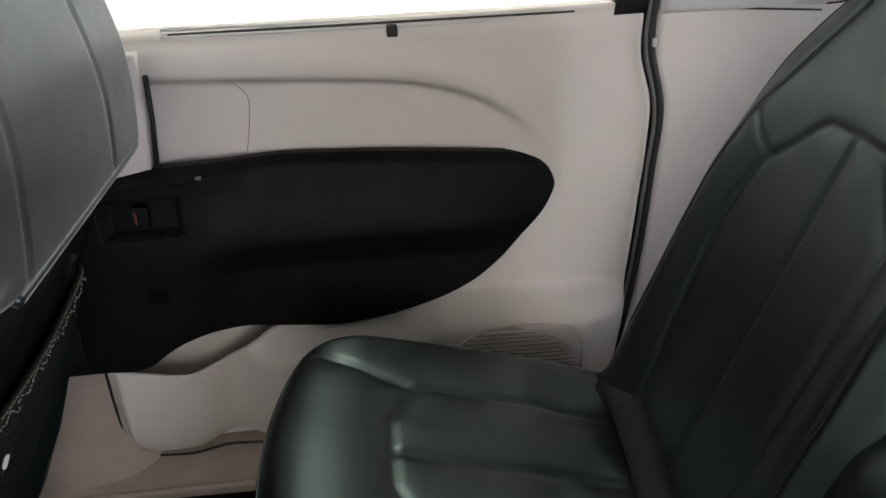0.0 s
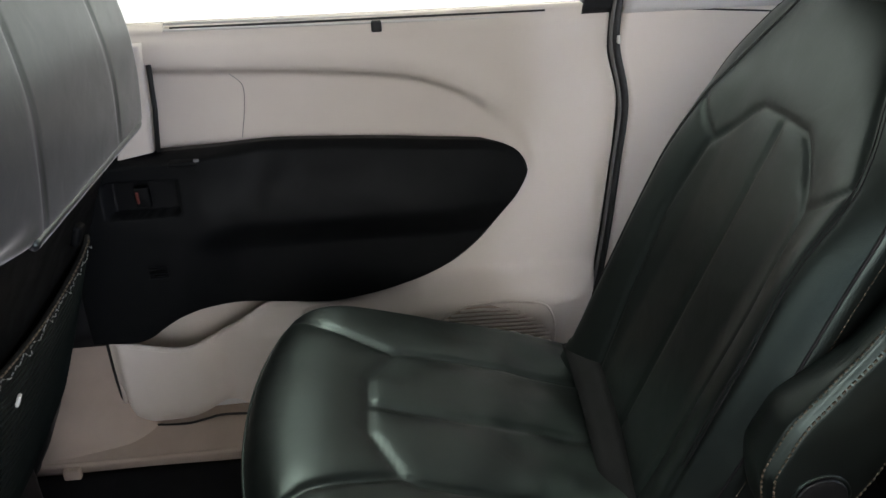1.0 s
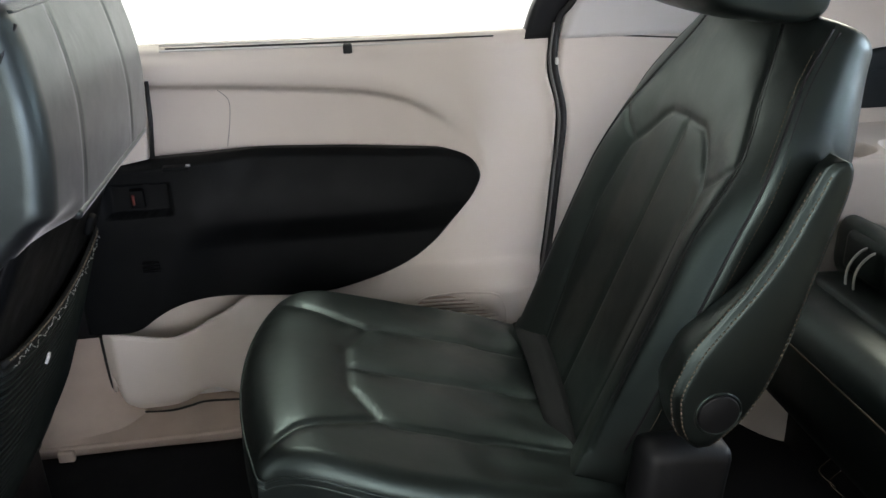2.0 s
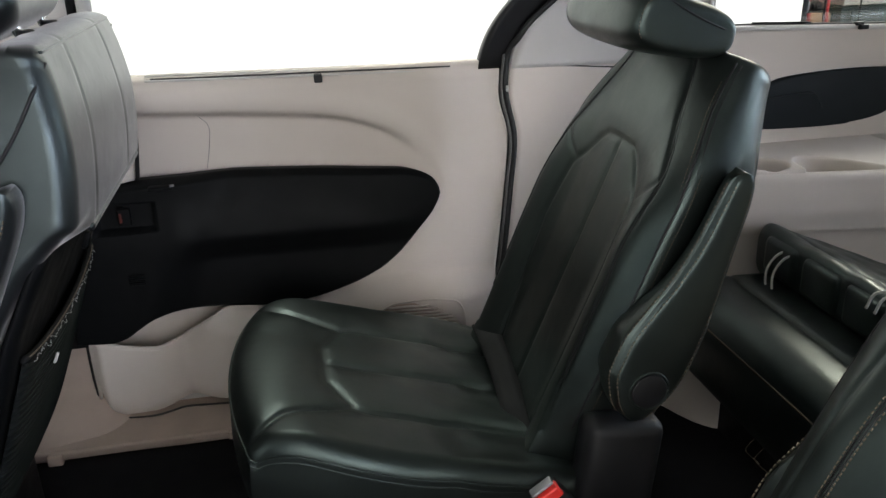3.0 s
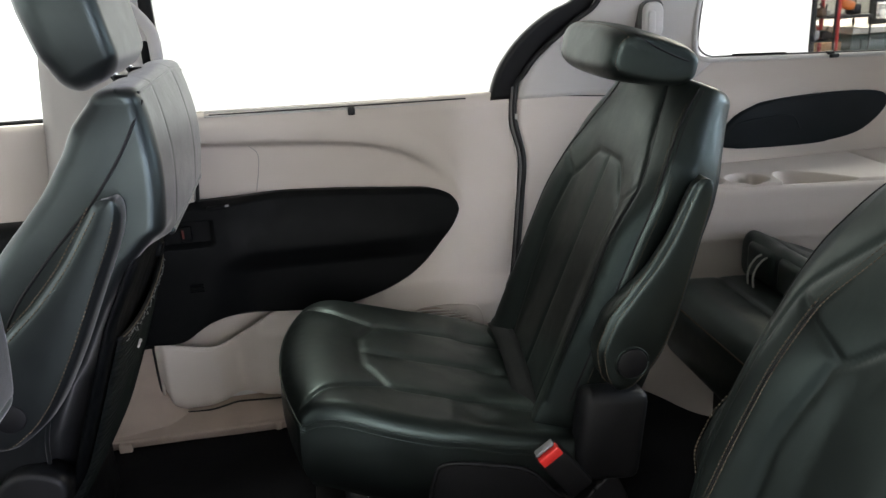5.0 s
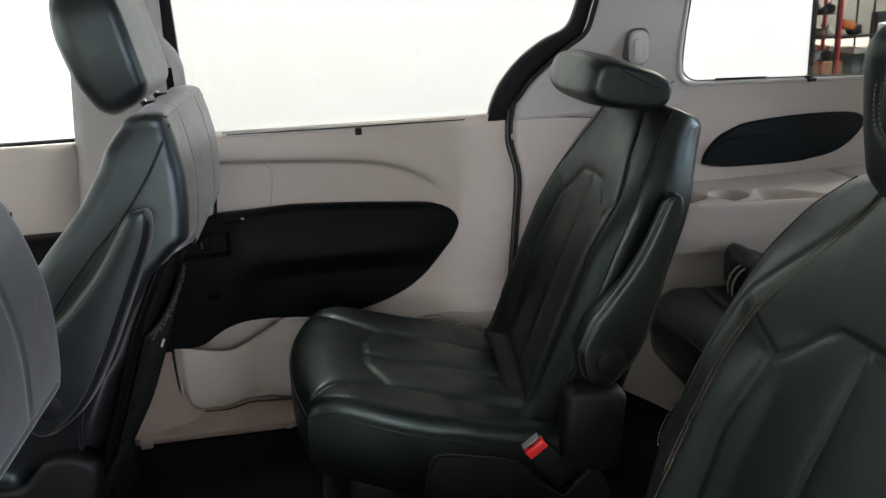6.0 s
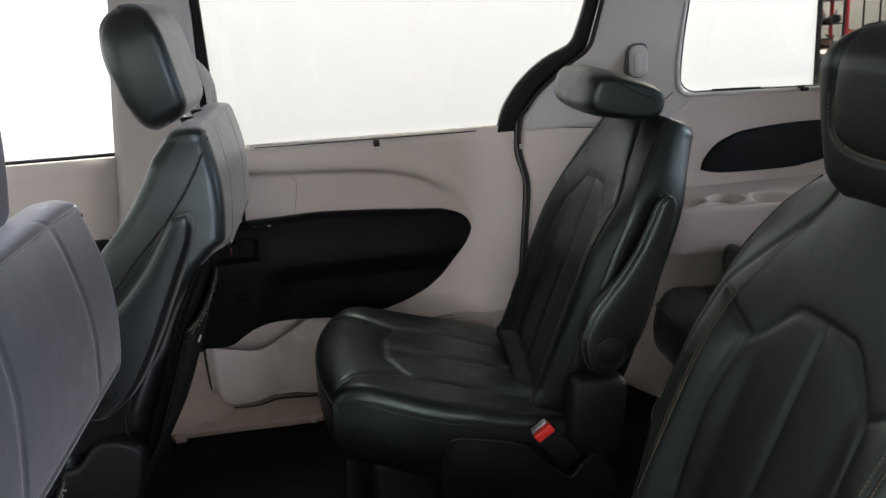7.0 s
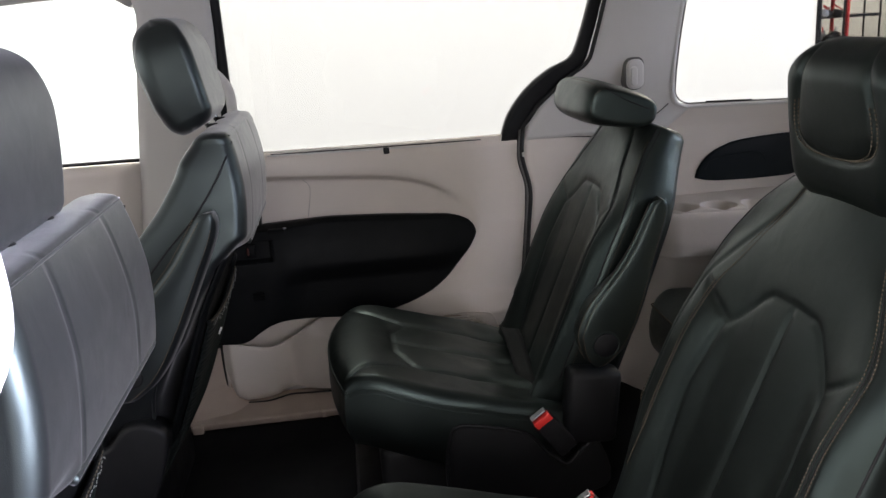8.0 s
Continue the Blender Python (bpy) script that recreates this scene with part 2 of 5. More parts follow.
def stitches(name, pts, parent, pitch=0.0052, size=0.0008, mat=None):
    """a row of short threads along pts"""
    verts, faces = [], []
    p = [Vector(q) for q in pts]
    run = [0.0]
    for a, b in zip(p, p[1:]):
        run.append(run[-1] + (b - a).length)
    s = 0.0
    while s + pitch * 0.62 < run[-1]:
        ends = []
        for q in (s, s + pitch * 0.62):
            i = max(0, min(len(p) - 2, int(np.searchsorted(run, q)) - 1))
            f = (q - run[i]) / max(1e-9, run[i + 1] - run[i])
            ends.append(p[i].lerp(p[i + 1], f))
        d = (ends[1] - ends[0]).normalized()
        a = d.cross(Vector((0.3, 0.5, 0.81))).normalized() * size
        b = d.cross(a).normalized() * size
        k = len(verts)
        for e in ends:
            verts += [e + a, e + b, e - a, e - b]
        faces += [(k + i, k + (i + 1) % 4, k + 4 + (i + 1) % 4, k + 4 + i) for i in range(4)] + [(k, k + 1, k + 2, k + 3), (k + 4, k + 5, k + 6, k + 7)]
        s += pitch
    if verts:
        raw(name, verts, faces, mat or THREAD, parent)


# ---- the garage ----
CY = 0.85  # middle plane of the vehicle
rbox("ground", (0, 0, -0.47), (60, 60, 0.1), 0, CONCRETE)
tagged(bpy.data.objects["ground"], "grey concrete garage floor", "floor", kind="structure")
# partition seen through the windows; its brightness comes from the added glow
wall = rbox("wall_white", (-1.99, 4.36, 0.85), (10.0, 0.12, 2.7), 0, GLOW_SHEET)
tagged(wall, "white partition sheet with a dark edge, made to glow in place of outside light", "wall", kind="structure")
wall = rbox("wall_back", (2.0, 9.0, 1.6), (24.0, 0.2, 4.2), 0, WHITE_WALL)
tagged(wall, "pale garage wall behind the workshop", "wall", kind="structure")
wall = rbox("wall_near", (0.0, -5.0, 1.6), (24.0, 0.2, 4.2), 0, WHITE_WALL)
tagged(wall, "plain white garage wall", "wall", kind="structure")
wall = rbox("wall_front", (-7.0, 2.0, 1.6), (0.2, 14.2, 4.2), 0, WHITE_WALL)
tagged(wall, "plain white garage end wall", "wall", kind="structure")
wall = rbox("wall_rear", (9.0, 2.0, 1.6), (0.2, 14.2, 4.2), 0, WHITE_WALL)
tagged(wall, "plain white garage end wall", "wall", kind="structure")
top = rbox("ceiling", (1.0, 2.0, 3.85), (16.2, 14.2, 0.1), 0, CEIL)
tagged(top, "white garage ceiling", "ceiling", kind="structure")

rbox("edge_post", (3.015, 4.36, 0.85), (0.03, 0.14, 2.7), 0.004, PLASTIC, bpy.data.objects["wall_white"])

# ---- vehicle shell ----
floor = tagged(new("floor"), "black carpeted vehicle floor", "floor", kind="structure")


def carpet(u, v):
    return (u, v, -0.02 + 0.004 * noise.noise((u * 9, v * 9, 0)) + 0.0015 * noise.noise((u * 60, v * 60, 3)))


sheet("carpet", carpet, span(-1.6, 2.3, 150), span(0.06, 1.635, 70), CARPET, floor, (0, 0, -0.05))

headliner = tagged(new("headliner"), "pale grey cloth headliner under the roof", "headliner", kind="structure")
sheet("lining", lambda u, v: (u, v, 1.24 - 0.03 * ((v - CY) / 0.7) ** 2), span(-1.4, 2.4, 24), span(0.12, 1.585, 16), HEADLINER, headliner, (0, 0, 0.03))


def side_y(z):
    """inner face of the passenger-side wall; it leans in above the belt"""
    return 1.712 - 0.24 * max(0.0, z - 0.70) - 0.10 * max(0.0, z - 0.95)


# ---- sliding door ----
door = tagged(new("door_1"), "closed sliding door with beige trim and black armrest insert", "door", kind="structure")
SEAL_Z = [0.02, 0.133, 0.285, 0.462, 0.561, 0.655, 0.73]
SEAL_X = [0.552, 0.574, 0.601, 0.619, 0.626, 0.607, 0.612]
LIP_X = [-0.30, -0.126, 0.0, 0.158, 0.255, 0.32, 0.386, 0.437, 0.467, 0.48]
LIP_Z = [0.664, 0.658, 0.651, 0.640, 0.629, 0.613, 0.583, 0.543, 0.498, 0.455]


INS_TX = [-0.275, -0.124, 0.046, 0.18, 0.316, 0.385, 0.42, 0.445, 0.460, 0.468, 0.4705]
INS_TZ = [0.525, 0.531, 0.534, 0.528, 0.518, 0.5125, 0.506, 0.4955, 0.482, 0.467, 0.456]
INS_BX = [-0.275, -0.21, -0.183, -0.152, -0.122, -0.085, -0.03, 0.05, 0.12, 0.19, 0.266, 0.333, 0.38, 0.427, 0.450, 0.462, 0.468, 0.4705]
INS_BZ = [0.206, 0.202, 0.208, 0.228, 0.243, 0.250, 0.251, 0.244, 0.238, 0.246, 0.266, 0.297, 0.333, 0.386, 0.414, 0.434, 0.447, 0.455]


def trim(u, v):
    """beige door trim: bulging upper roll, scooped middle, flat lower half"""
    z = v
    x = -0.262 + (bend(z, SEAL_Z, SEAL_X) - 0.010 + 0.262) * u
    y = 1.712
    lip = bend(x, LIP_X, LIP_Z)
    deep = step(0.50, 0.30, x)
    scoop = step(lip + 0.004, lip - 0.014, z) * (0.006 + 0.026 * deep) * step(0.20, 0.52, z)
    y += scoop * step(0.45, 0.36, x)
    roll = 0.010 * math.exp(-((z - lip - 0.022) / 0.028) ** 2) * (0.35 + 0.65 * deep)
    y -= roll
    soft = step(0.06, 0.26, x)
    edge = min(bend(x, INS_BX, INS_BZ), 0.27)
    y -= 0.058 * step(edge + 0.012, edge - 0.014 - 0.03 * soft, z) * step(0.66, 0.50, x) * step(0.02, 0.11, x)
    y += 0.010 * step(0.690, 0.716, z)
    y += 0.040 * step(0.275, 0.245, z) * step(0.07, 0.0, x)
    return (x, y, z)


sheet("trim_panel", trim, span(0, 1, 150), span(0.046, 0.716, 130), BEIGE, door, (0, 0.03, 0))

def insert(u, v):
    """black armrest insert: a shelf that stands out most along a soft crease, and a flat pod at its front end"""
    x = -0.275 + 0.7455 * math.sin(u * math.pi / 2)
    zt, zb = bend(x, INS_TX, INS_TZ), bend(x, INS_BX, INS_BZ)
    z = zb + (zt - zb) * v
    crease = 0.415
    if z > crease:
        out = 0.012 + 0.036 * (1 - ((z - crease) / max(0.02, zt - crease)) ** 1.5)
    else:
        out = 0.048 - 0.022 * step(crease, crease - 0.06, z)
    out *= 1 - step(0.30, 0.468, x) * 0.55
    pod = step(0.02, -0.10, x - 0.35 * (z - 0.40))
    out = out * (1 - pod) + pod * (0.046 + 0.010 * step(0.50, 0.40, z))
    e = min(v, 1 - v) * (zt - zb)
    out *= 0.18 + 0.82 * step(-0.004, 0.012, e)
    if -0.205 < x < -0.092 and 0.438 < z < 0.494:
        out -= 0.030
    return (x, 1.716 - 0.008 * step(0.22, 0.40, x) - out, z)


sheet("armrest_insert", insert, span(0, 1, 190), span(0, 1, 110), INSERT, door, (0, 0.02, 0), "matt black soft armrest insert")
rbox("switch", (-0.150, 1.682, 0.466), (0.024, 0.010, 0.034), 0.003, INSERT, door, "black lock switch with a red mark")
rbox("red_mark", (-0.157, 1.677, 0.466), (0.005, 0.004, 0.020), 0.002, DULLRED, door)
rbox("window_switch", (-0.075, 1.676, 0.521), (0.045, 0.030, 0.008), 0.003, INSERT, door)
rbox("switch_tip", (-0.052, 1.657, 0.528), (0.008, 0.006, 0.004), 0.001, GREY, door)
for i in range(3):
    rbox("grip_rib", (-0.140, 1.6448, 0.340 + 0.008 * i), (0.030, 0.006, 0.003), 0.0015, INSERT, door)

# cover piece in front of the trim, with the dark gap beside it
prism("end_cover", [(-0.150, 0.70), (-0.112, 0.70), (-0.116, 0.60), (-0.123, 0.534), (-0.180, 0.524), (-0.176, 0.545), (-0.150, 0.585)], 1.688, 1.72, BEIGE, door, bevel=0.006)
tube("gap_seal", [(-0.106, 1.700, 0.668), (-0.110, 1.702, 0.60), (-0.118, 1.702, 0.532)], 0.004, RUBBER, door)
tube("cap_seam", spline([(0.005, 1.7335, 0.640), (0.022, 1.735, 0.62), (0.020, 1.735, 0.585), (0.010, 1.732, 0.537)], 16), 0.0005, SEALGREY, door)

# map pocket
LIPX = [-0.262, -0.239, -0.196, -0.159, -0.123, -0.086, -0.054, -0.018, 0.01, 0.05, 0.12, 0.21]
LIPZ = [0.211, 0.209, 0.200, 0.192, 0.187, 0.192, 0.214, 0.241, 0.252, 0.251, 0.244, 0.256]
BOTX = [-0.262, -0.25, -0.238, -0.208, -0.161, -0.122, -0.087, -0.007, 0.05, 0.21]
BOTZ = [0.10, 0.064, 0.046, 0.033, 0.034, 0.040, 0.046, 0.044, 0.042, 0.040]


def pocket(u, v):
    """moulded pocket that runs on into the lower door trim"""
    x = -0.262 + 0.472 * u
    zt, zb = bend(x, LIPX, LIPZ), bend(x, BOTX, BOTZ)
    out = 0.054 - 0.032 * math.exp(-((x + 0.078) / 0.036) ** 2) - 0.030 * step(-0.235, -0.262, x)
    out += 0.010 * step(-0.04, 0.05, x) - 0.020 * step(0.08, 0.20, x)
    out -= 0.030 * (1 - v) ** 9 + 0.004 * v ** 3 + 0.045 * step(0.78, 1.0, v) * step(-0.03, 0.03, x)
    return (x, 1.710 - out, zb + (zt - zb) * v)


sheet("map_pocket", pocket, span(0, 1, 100), span(0, 1, 40), BEIGE, door, (0, 0.010, 0))
tube("pocket_rim", [Vector(pocket(u, 1)) + Vector((0, 0.005, -0.003 * step(0.40, 0.53, u))) for u in span(0, 0.53, 50)], 0.0052, BEIGE, door)
sheet("pocket_end", lambda u, v: (-0.262, 1.688 + 0.03 * u, 0.075 + 0.13 * v), span(0, 1, 4), span(0, 1, 4), BEIGE, door, (0.006, 0, 0))
# black strip put in for the shade beside and under the pocket
tube("pocket_shade", spline([(-0.268, 1.694, 0.206), (-0.267, 1.694, 0.12), (-0.262, 1.692, 0.075), (-0.246, 1.688, 0.043), (-0.215, 1.684, 0.027), (-0.16, 1.680, 0.026), (-0.12, 1.680, 0.033), (-0.087, 1.680, 0.039), (0.0, 1.676, 0.037), (0.20, 1.672, 0.034), (0.56, 1.672, 0.030)], 80), 0.0024, RUBBER, door)

# speaker grille: a round-topped field of fine slats that runs out into the trim towards the rear
G_TOP = lambda x: bend(x, [0.285, 0.305, 0.330, 0.362, 0.417, 0.470, 0.492, 0.504], [0.165, 0.207, 0.2245, 0.2365, 0.2385, 0.233, 0.226, 0.205])
G_END = lambda z: ramp(z, [0.10, 0.132, 0.173, 0.198, 0.220, 0.236], [0.486, 0.485, 0.482, 0.464, 0.430, 0.392])
G_START = lambda z: ramp(z, [0.10, 0.165, 0.207, 0.2245, 0.2365], [0.290, 0.288, 0.308, 0.333, 0.364])
sheet("grille_backing", lambda u, v: (G_START(v) + (G_END(v) - G_START(v)) * u, 1.6515, v), span(0, 1, 20), span(0.100, 0.234, 24), SILL, door, (0, 0.003, 0))
tube("grille_rim", spline([(x, 1.6525, G_TOP(x)) for x in span(0.286, 0.504, 24)] + [(0.508, 1.6525, 0.18), (0.506, 1.6525, 0.13)], 60), 0.0022, BEIGE, door, segs=6)
for i in range(17):
    z = 0.102 + 0.0079 * i
    x0, x1 = G_START(z), G_END(z) + 0.018
    tube("grille_slat", [(x0 + (x1 - x0) * s, 1.6500 + 0.003 * step(0.86, 1.0, s), z + 0.006 * s * (1 - s) - 0.004 * s) for s in span(0, 1, 12)], 0.0026, BEIGE, door, segs=6)

# window sill, blind slot and its pull tab
sheet("sill_cap", lambda u, v: (-0.20 + 0.79 * u, 1.722 + 0.028 * v - 0.004 * math.sin(math.pi * v), 0.716 + 0.008 * v - 0.010 * u), span(0, 1, 30), span(0, 1, 6), BEIGE, door, (0, 0, -0.02))
tube("blind_slot", [(x, 1.722, 0.7165 - 0.013 * (x + 0.07)) for x in span(-0.07, 0.50, 12)], 0.0032, RUBBER, door, flat=0.6)
tube("slot_bezel", [(-0.08, 1.7195, 0.714), (0.555, 1.7195, 0.700), (0.558, 1.728, 0.7085), (-0.08, 1.728, 0.722)], 0.0025, PILLAR, door, closed=True)
rbox("blind_tab", (0.239, 1.716, 0.702), (0.016, 0.014, 0.017), 0.003, PLASTIC, door, "small black blind pull tab")

# glass and its black surround
W_IN = [(0.556, 0.700), (0.572, 0.760), (0.600, 0.808), (0.640, 0.852), (0.690, 0.888), (0.745, 0.915), (0.765, 0.960), (0.785, 1.05), (0.80, 1.16)]
W_OUT = [(0.612, 0.700), (0.626, 0.748), (0.655, 0.792), (0.693, 0.830), (0.735, 0.864), (0.779, 0.897), (0.797, 0.955), (0.815, 1.05), (0.83, 1.16)]


def band(name, a, b, n, m, mat, parent, off=0.0, thick=0.012, label=""):
    """a strip of the side wall between two curves in (x, z)"""
    ca, cb = smooth2(a, n), smooth2(b, n)

    def fn(i, s):
        x = ca[i][0] + (cb[i][0] - ca[i][0]) * s
        z = ca[i][1] + (cb[i][1] - ca[i][1]) * s
        return (x, side_y(z) + off, z)
    return sheet(name, fn, list(range(n)), span(0, 1, m), mat, parent, (0, thick, 0), label)


band("window_surround", W_IN, W_OUT, 40, 6, PLASTIC, door, 0.004, 0.03)
band("front_surround", [(-0.185, 0.715), (-0.178, 0.90), (-0.165, 1.16)], [(-0.150, 0.715), (-0.146, 0.90), (-0.135, 1.16)], 12, 3, PLASTIC, door, 0.012, 0.02)
pane = band("window_pane", [(-0.19, 0.715), (-0.19, 0.9), (-0.19, 1.17)], [(0.62, 0.705), (0.80, 0.9), (0.86, 1.17)], 14, 10, TINTED, door, 0.034, 0.004, "privacy-tinted window glass")
band("top_rail", [(-0.24, 1.155), (0.3, 1.165), (0.88, 1.155)], [(-0.24, 1.25), (0.3, 1.25), (0.88, 1.25)], 24, 4, PILLAR, door, -0.01, 0.04)

sheet("seal_backing", lambda u, v: (ramp(v, SEAL_Z, SEAL_X) - 0.016 + 0.034 * u, 1.740 if v < 0.70 else 1.742, v), span(0, 1, 3), span(0.02, 0.72, 30), RUBBER, door, (0, 0.01, 0))
# rubber seal between the door and the rear quarter
tube("door_seal", spline([(x + 0.004, 1.708, z) for x, z in zip(SEAL_X, SEAL_Z)] + [(0.632, side_y(0.76) - 0.006, 0.76), (0.662, side_y(0.80) - 0.006, 0.80), (0.74, side_y(0.866) - 0.006, 0.866), (0.785, side_y(0.90) - 0.006, 0.90), (0.803, side_y(0.955) - 0.006, 0.955), (0.836, side_y(1.16) - 0.006, 1.16)], 90), 0.006, RUBBER, door)
tube("seal_lip", spline([(x - 0.007, 1.700, z) for x, z in zip(SEAL_X, SEAL_Z)], 50), 0.0028, SEALGREY, door)
rbox("seal_clip", (0.612, 1.698, 0.662), (0.005, 0.006, 0.012), 0.001, CORD, door)

# ---- sill and B-pillar ----
sill = tagged(new("sill"), "worn beige door sill trim", "sill", kind="structure")


def sill_fn(u, v):
    x = -0.46 + 1.1 * u
    y = 1.616 + 0.094 * v
    z = 0.008 + 0.030 * v ** 1.4 + 0.05 * step(-0.24, -0.34, x) * v
    y += 0.01 * noise.noise((x * 7, 0, v)) * 0.3
    return (x, y, z)


sheet("sill_trim", sill_fn, span(0, 1, 60), span(0, 1, 14), SILL, sill, (0, 0.0, -0.02))
tube("sill_edge", [(-0.45 + 1.09 * s, 1.616 + 0.002 * noise.noise((s * 9, 0, 0)), 0.005) for s in span(0, 1, 40)], 0.006, SILL, sill)
rbox("sill_clip", (0.0, 1.612, -0.002), (0.016, 0.010, 0.018), 0.003, SILL, sill)
rbox("sill_clip", (-0.345, 1.606, -0.004), (0.030, 0.014, 0.022), 0.004, SILL, sill)

bpillar = tagged(new("pillar_b"), "beige lower and grey upper pillar trim", "pillar", kind="structure")


def foot(u, v):
    z = -0.01 + 0.23 * v
    x = -0.46 + 0.195 * u + 0.10 * (1 - v) ** 3 * u
    return (x, 1.70 - 0.075 * step(0.55, 0.0, v) * (1 - 0.75 * u ** 3) - 0.012 * math.sin(math.pi * u), z)


sheet("pillar_foot", foot, span(0, 1, 24), span(0, 1, 24), SILL, bpillar, (0, 0.02, 0))
band("pillar_lower", [(-0.46, 0.196), (-0.45, 0.5), (-0.448, 0.53)], [(-0.262, 0.196), (-0.262, 0.5), (-0.255, 0.53)], 20, 6, PLASTIC, bpillar, -0.022, 0.02)
band("pillar_upper", [(-0.435, 0.52), (-0.40, 0.74), (-0.352, 1.00), (-0.33, 1.10), (-0.36, 1.20), (-0.40, 1.24)], [(-0.20, 0.52), (-0.190, 0.74), (-0.164, 1.00), (-0.158, 1.10), (-0.155, 1.20), (-0.152, 1.24)], 30, 10, PILLAR, bpillar, -0.012, 0.03)
GUIDE = spline([(-0.192, 1.604, 0.966), (-0.172, 1.592, 0.950), (-0.150, 1.586, 0.925), (-0.138, 1.586, 0.900), (-0.137, 1.592, 0.856), (-0.139, 1.602, 0.80), (-0.146, 1.628, 0.735)], 40)
tube("belt_guide", GUIDE, 0.0095, PILLAR, bpillar, flat=1.5)
sheet("belt_housing", lambda i, u: (-0.205 + (GUIDE[i][0] + 0.205) * u, GUIDE[i][1] + 0.016 - 0.010 * math.sin(math.pi * u), GUIDE[i][2]), list(range(40)), span(0, 1, 8), PILLAR, bpillar, (0, 0.01, 0))
rbox("belt_slot", (-0.158, 1.598, 0.845), (0.016, 0.012, 0.090), 0.005, INSERT, bpillar, "dark belt slot")

# ---- front door ----
fdoor = tagged(new("door_2"), "closed front passenger door with beige trim", "door", kind="structure")
band("door_trim", [(-1.35, 0.10), (-1.35, 0.4), (-1.35, 0.735)], [(-0.44, 0.10), (-0.44, 0.4), (-0.402, 0.728)], 20, 12, BEIGE, fdoor, -0.02, 0.03)
rbox("armrest", (-0.86, 1.66, 0.42), (0.86, 0.10, 0.22), 0.03, INSERT, fdoor, "black front door armrest")
tube("belt_seal", [(-1.35, side_y(0.735), 0.742), (-0.40, side_y(0.735), 0.735)], 0.005, RUBBER, fdoor)
pane = band("window_pane", [(-1.4, 0.74), (-1.4, 0.9), (-1.4, 1.17)], [(-0.37, 0.735), (-0.33, 0.9), (-0.30, 1.17)], 10, 6, CLEAR, fdoor, 0.03, 0.004, "lightly tinted front window glass")
pane.visible_shadow = False
band("top_rail", [(-1.4, 1.06), (-1.0, 1.10), (-0.6, 1.135), (-0.40, 1.135), (-0.34, 1.11)], [(-1.4, 1.25), (-1.0, 1.25), (-0.6, 1.25), (-0.40, 1.25), (-0.30, 1.25)], 20, 4, PILLAR, fdoor, -0.01, 0.04)

# ---- rear quarter ----
quarter = tagged(new("wall_quarter"), "beige rear quarter trim with cup holders and black insert", "wall trim", kind="structure")


def shelf_front(x):
    return 1.708 - (0.190 + 0.17 * max(0.0, x - 1.0)) * step(0.80, 1.0, x)


def q_y(x, z):
    """quarter trim: a shelf at arm height, rearward of the pillar"""
    back = step(0.78, 1.02, x)
    y = side_y(z) - 0.004
    y = min(y, y + (shelf_front(x) - y) * step(0.400, 0.388, z))
    y += back * 0.03 * step(0.20, 0.30, z) * step(0.44, 0.34, z)
    y -= back * 0.10 * step(0.30, 0.05, z)
    return y


def q_low(u, v):
    z = -0.03 + 0.75 * v
    x0 = bend(z, SEAL_Z, SEAL_X) + 0.010
    x = x0 + (2.35 - x0) * u
    z += (0.042 * step(0.88, 1.02, x) - 0.036 * max(0.0, x - 1.10) - 0.012 * step(1.0, 0.9, x)) * v ** 3
    return (x, q_y(x, z), z)


sheet("lower_trim", q_low, span(0, 1, 150), span(0, 1, 110), BEIGE, quarter, (0, 0.03, 0))
# pillar between the windows
C_IN = [(0.620, 0.700), (0.632, 0.748), (0.661, 0.792), (0.70, 0.830), (0.742, 0.864), (0.786, 0.897), (0.804, 0.955), (0.822, 1.05), (0.838, 1.18), (0.845, 1.25)]
C_OUT = [(1.02, 0.696), (1.085, 0.756), (1.058, 0.766), (1.043, 0.786), (1.035, 0.83), (1.034, 0.88), (1.035, 0.95), (1.038, 1.05), (1.05, 1.18), (1.06, 1.25)]


def c_fill(i, s):
    ca, cb = smooth2(C_IN, 46), smooth2(C_OUT, 46)
    x = ca[i][0] + (cb[i][0] - ca[i][0]) * s
    z = ca[i][1] + (cb[i][1] - ca[i][1]) * s
    y = side_y(z) - 0.006 - 0.022 * math.sin(math.pi * min(1, s * 1.02)) ** 0.8 * step(0.80, 0.95, z)
    return (x, y, z)


sheet("pillar_c", c_fill, list(range(46)), span(0, 1, 26), PILLAR, quarter, (0, 0.03, 0))
tube("trim_seam", [(x, q_y(x, 0.70) - 0.0005, 0.709 - 0.085 * (x - 0.623)) for x in span(0.628, 0.86, 12)], 0.0014, PLASTIC, quarter)
tube("trim_seam", [(0.86 + 0.16 * s, side_y(0.72 + 0.05 * s) - 0.012, 0.70 + 0.07 * s * s) for s in span(0, 1, 10)], 0.0014, PLASTIC, quarter)
band("window_rail", [(1.02, 0.752), (1.06, 0.7485), (1.3, 0.740), (1.9, 0.720)], [(1.03, 0.766), (1.075, 0.7605), (1.3, 0.7525), (1.9, 0.732)], 20, 4, PILLAR, quarter, -0.002, 0.05)
tube("window_lip", spline([(1.030, side_y(1.2) - 0.006, 1.2), (1.026, side_y(0.95) - 0.008, 0.95), (1.027, side_y(0.83) - 0.008, 0.83), (1.036, side_y(0.785) - 0.008, 0.778), (1.066, side_y(0.77) - 0.006, 0.7585), (1.12, side_y(0.77) - 0.004, 0.7555), (1.45, side_y(0.76) - 0.004, 0.744), (1.9, side_y(0.76) - 0.004, 0.728)], 80), 0.0060, PILLAR, quarter)
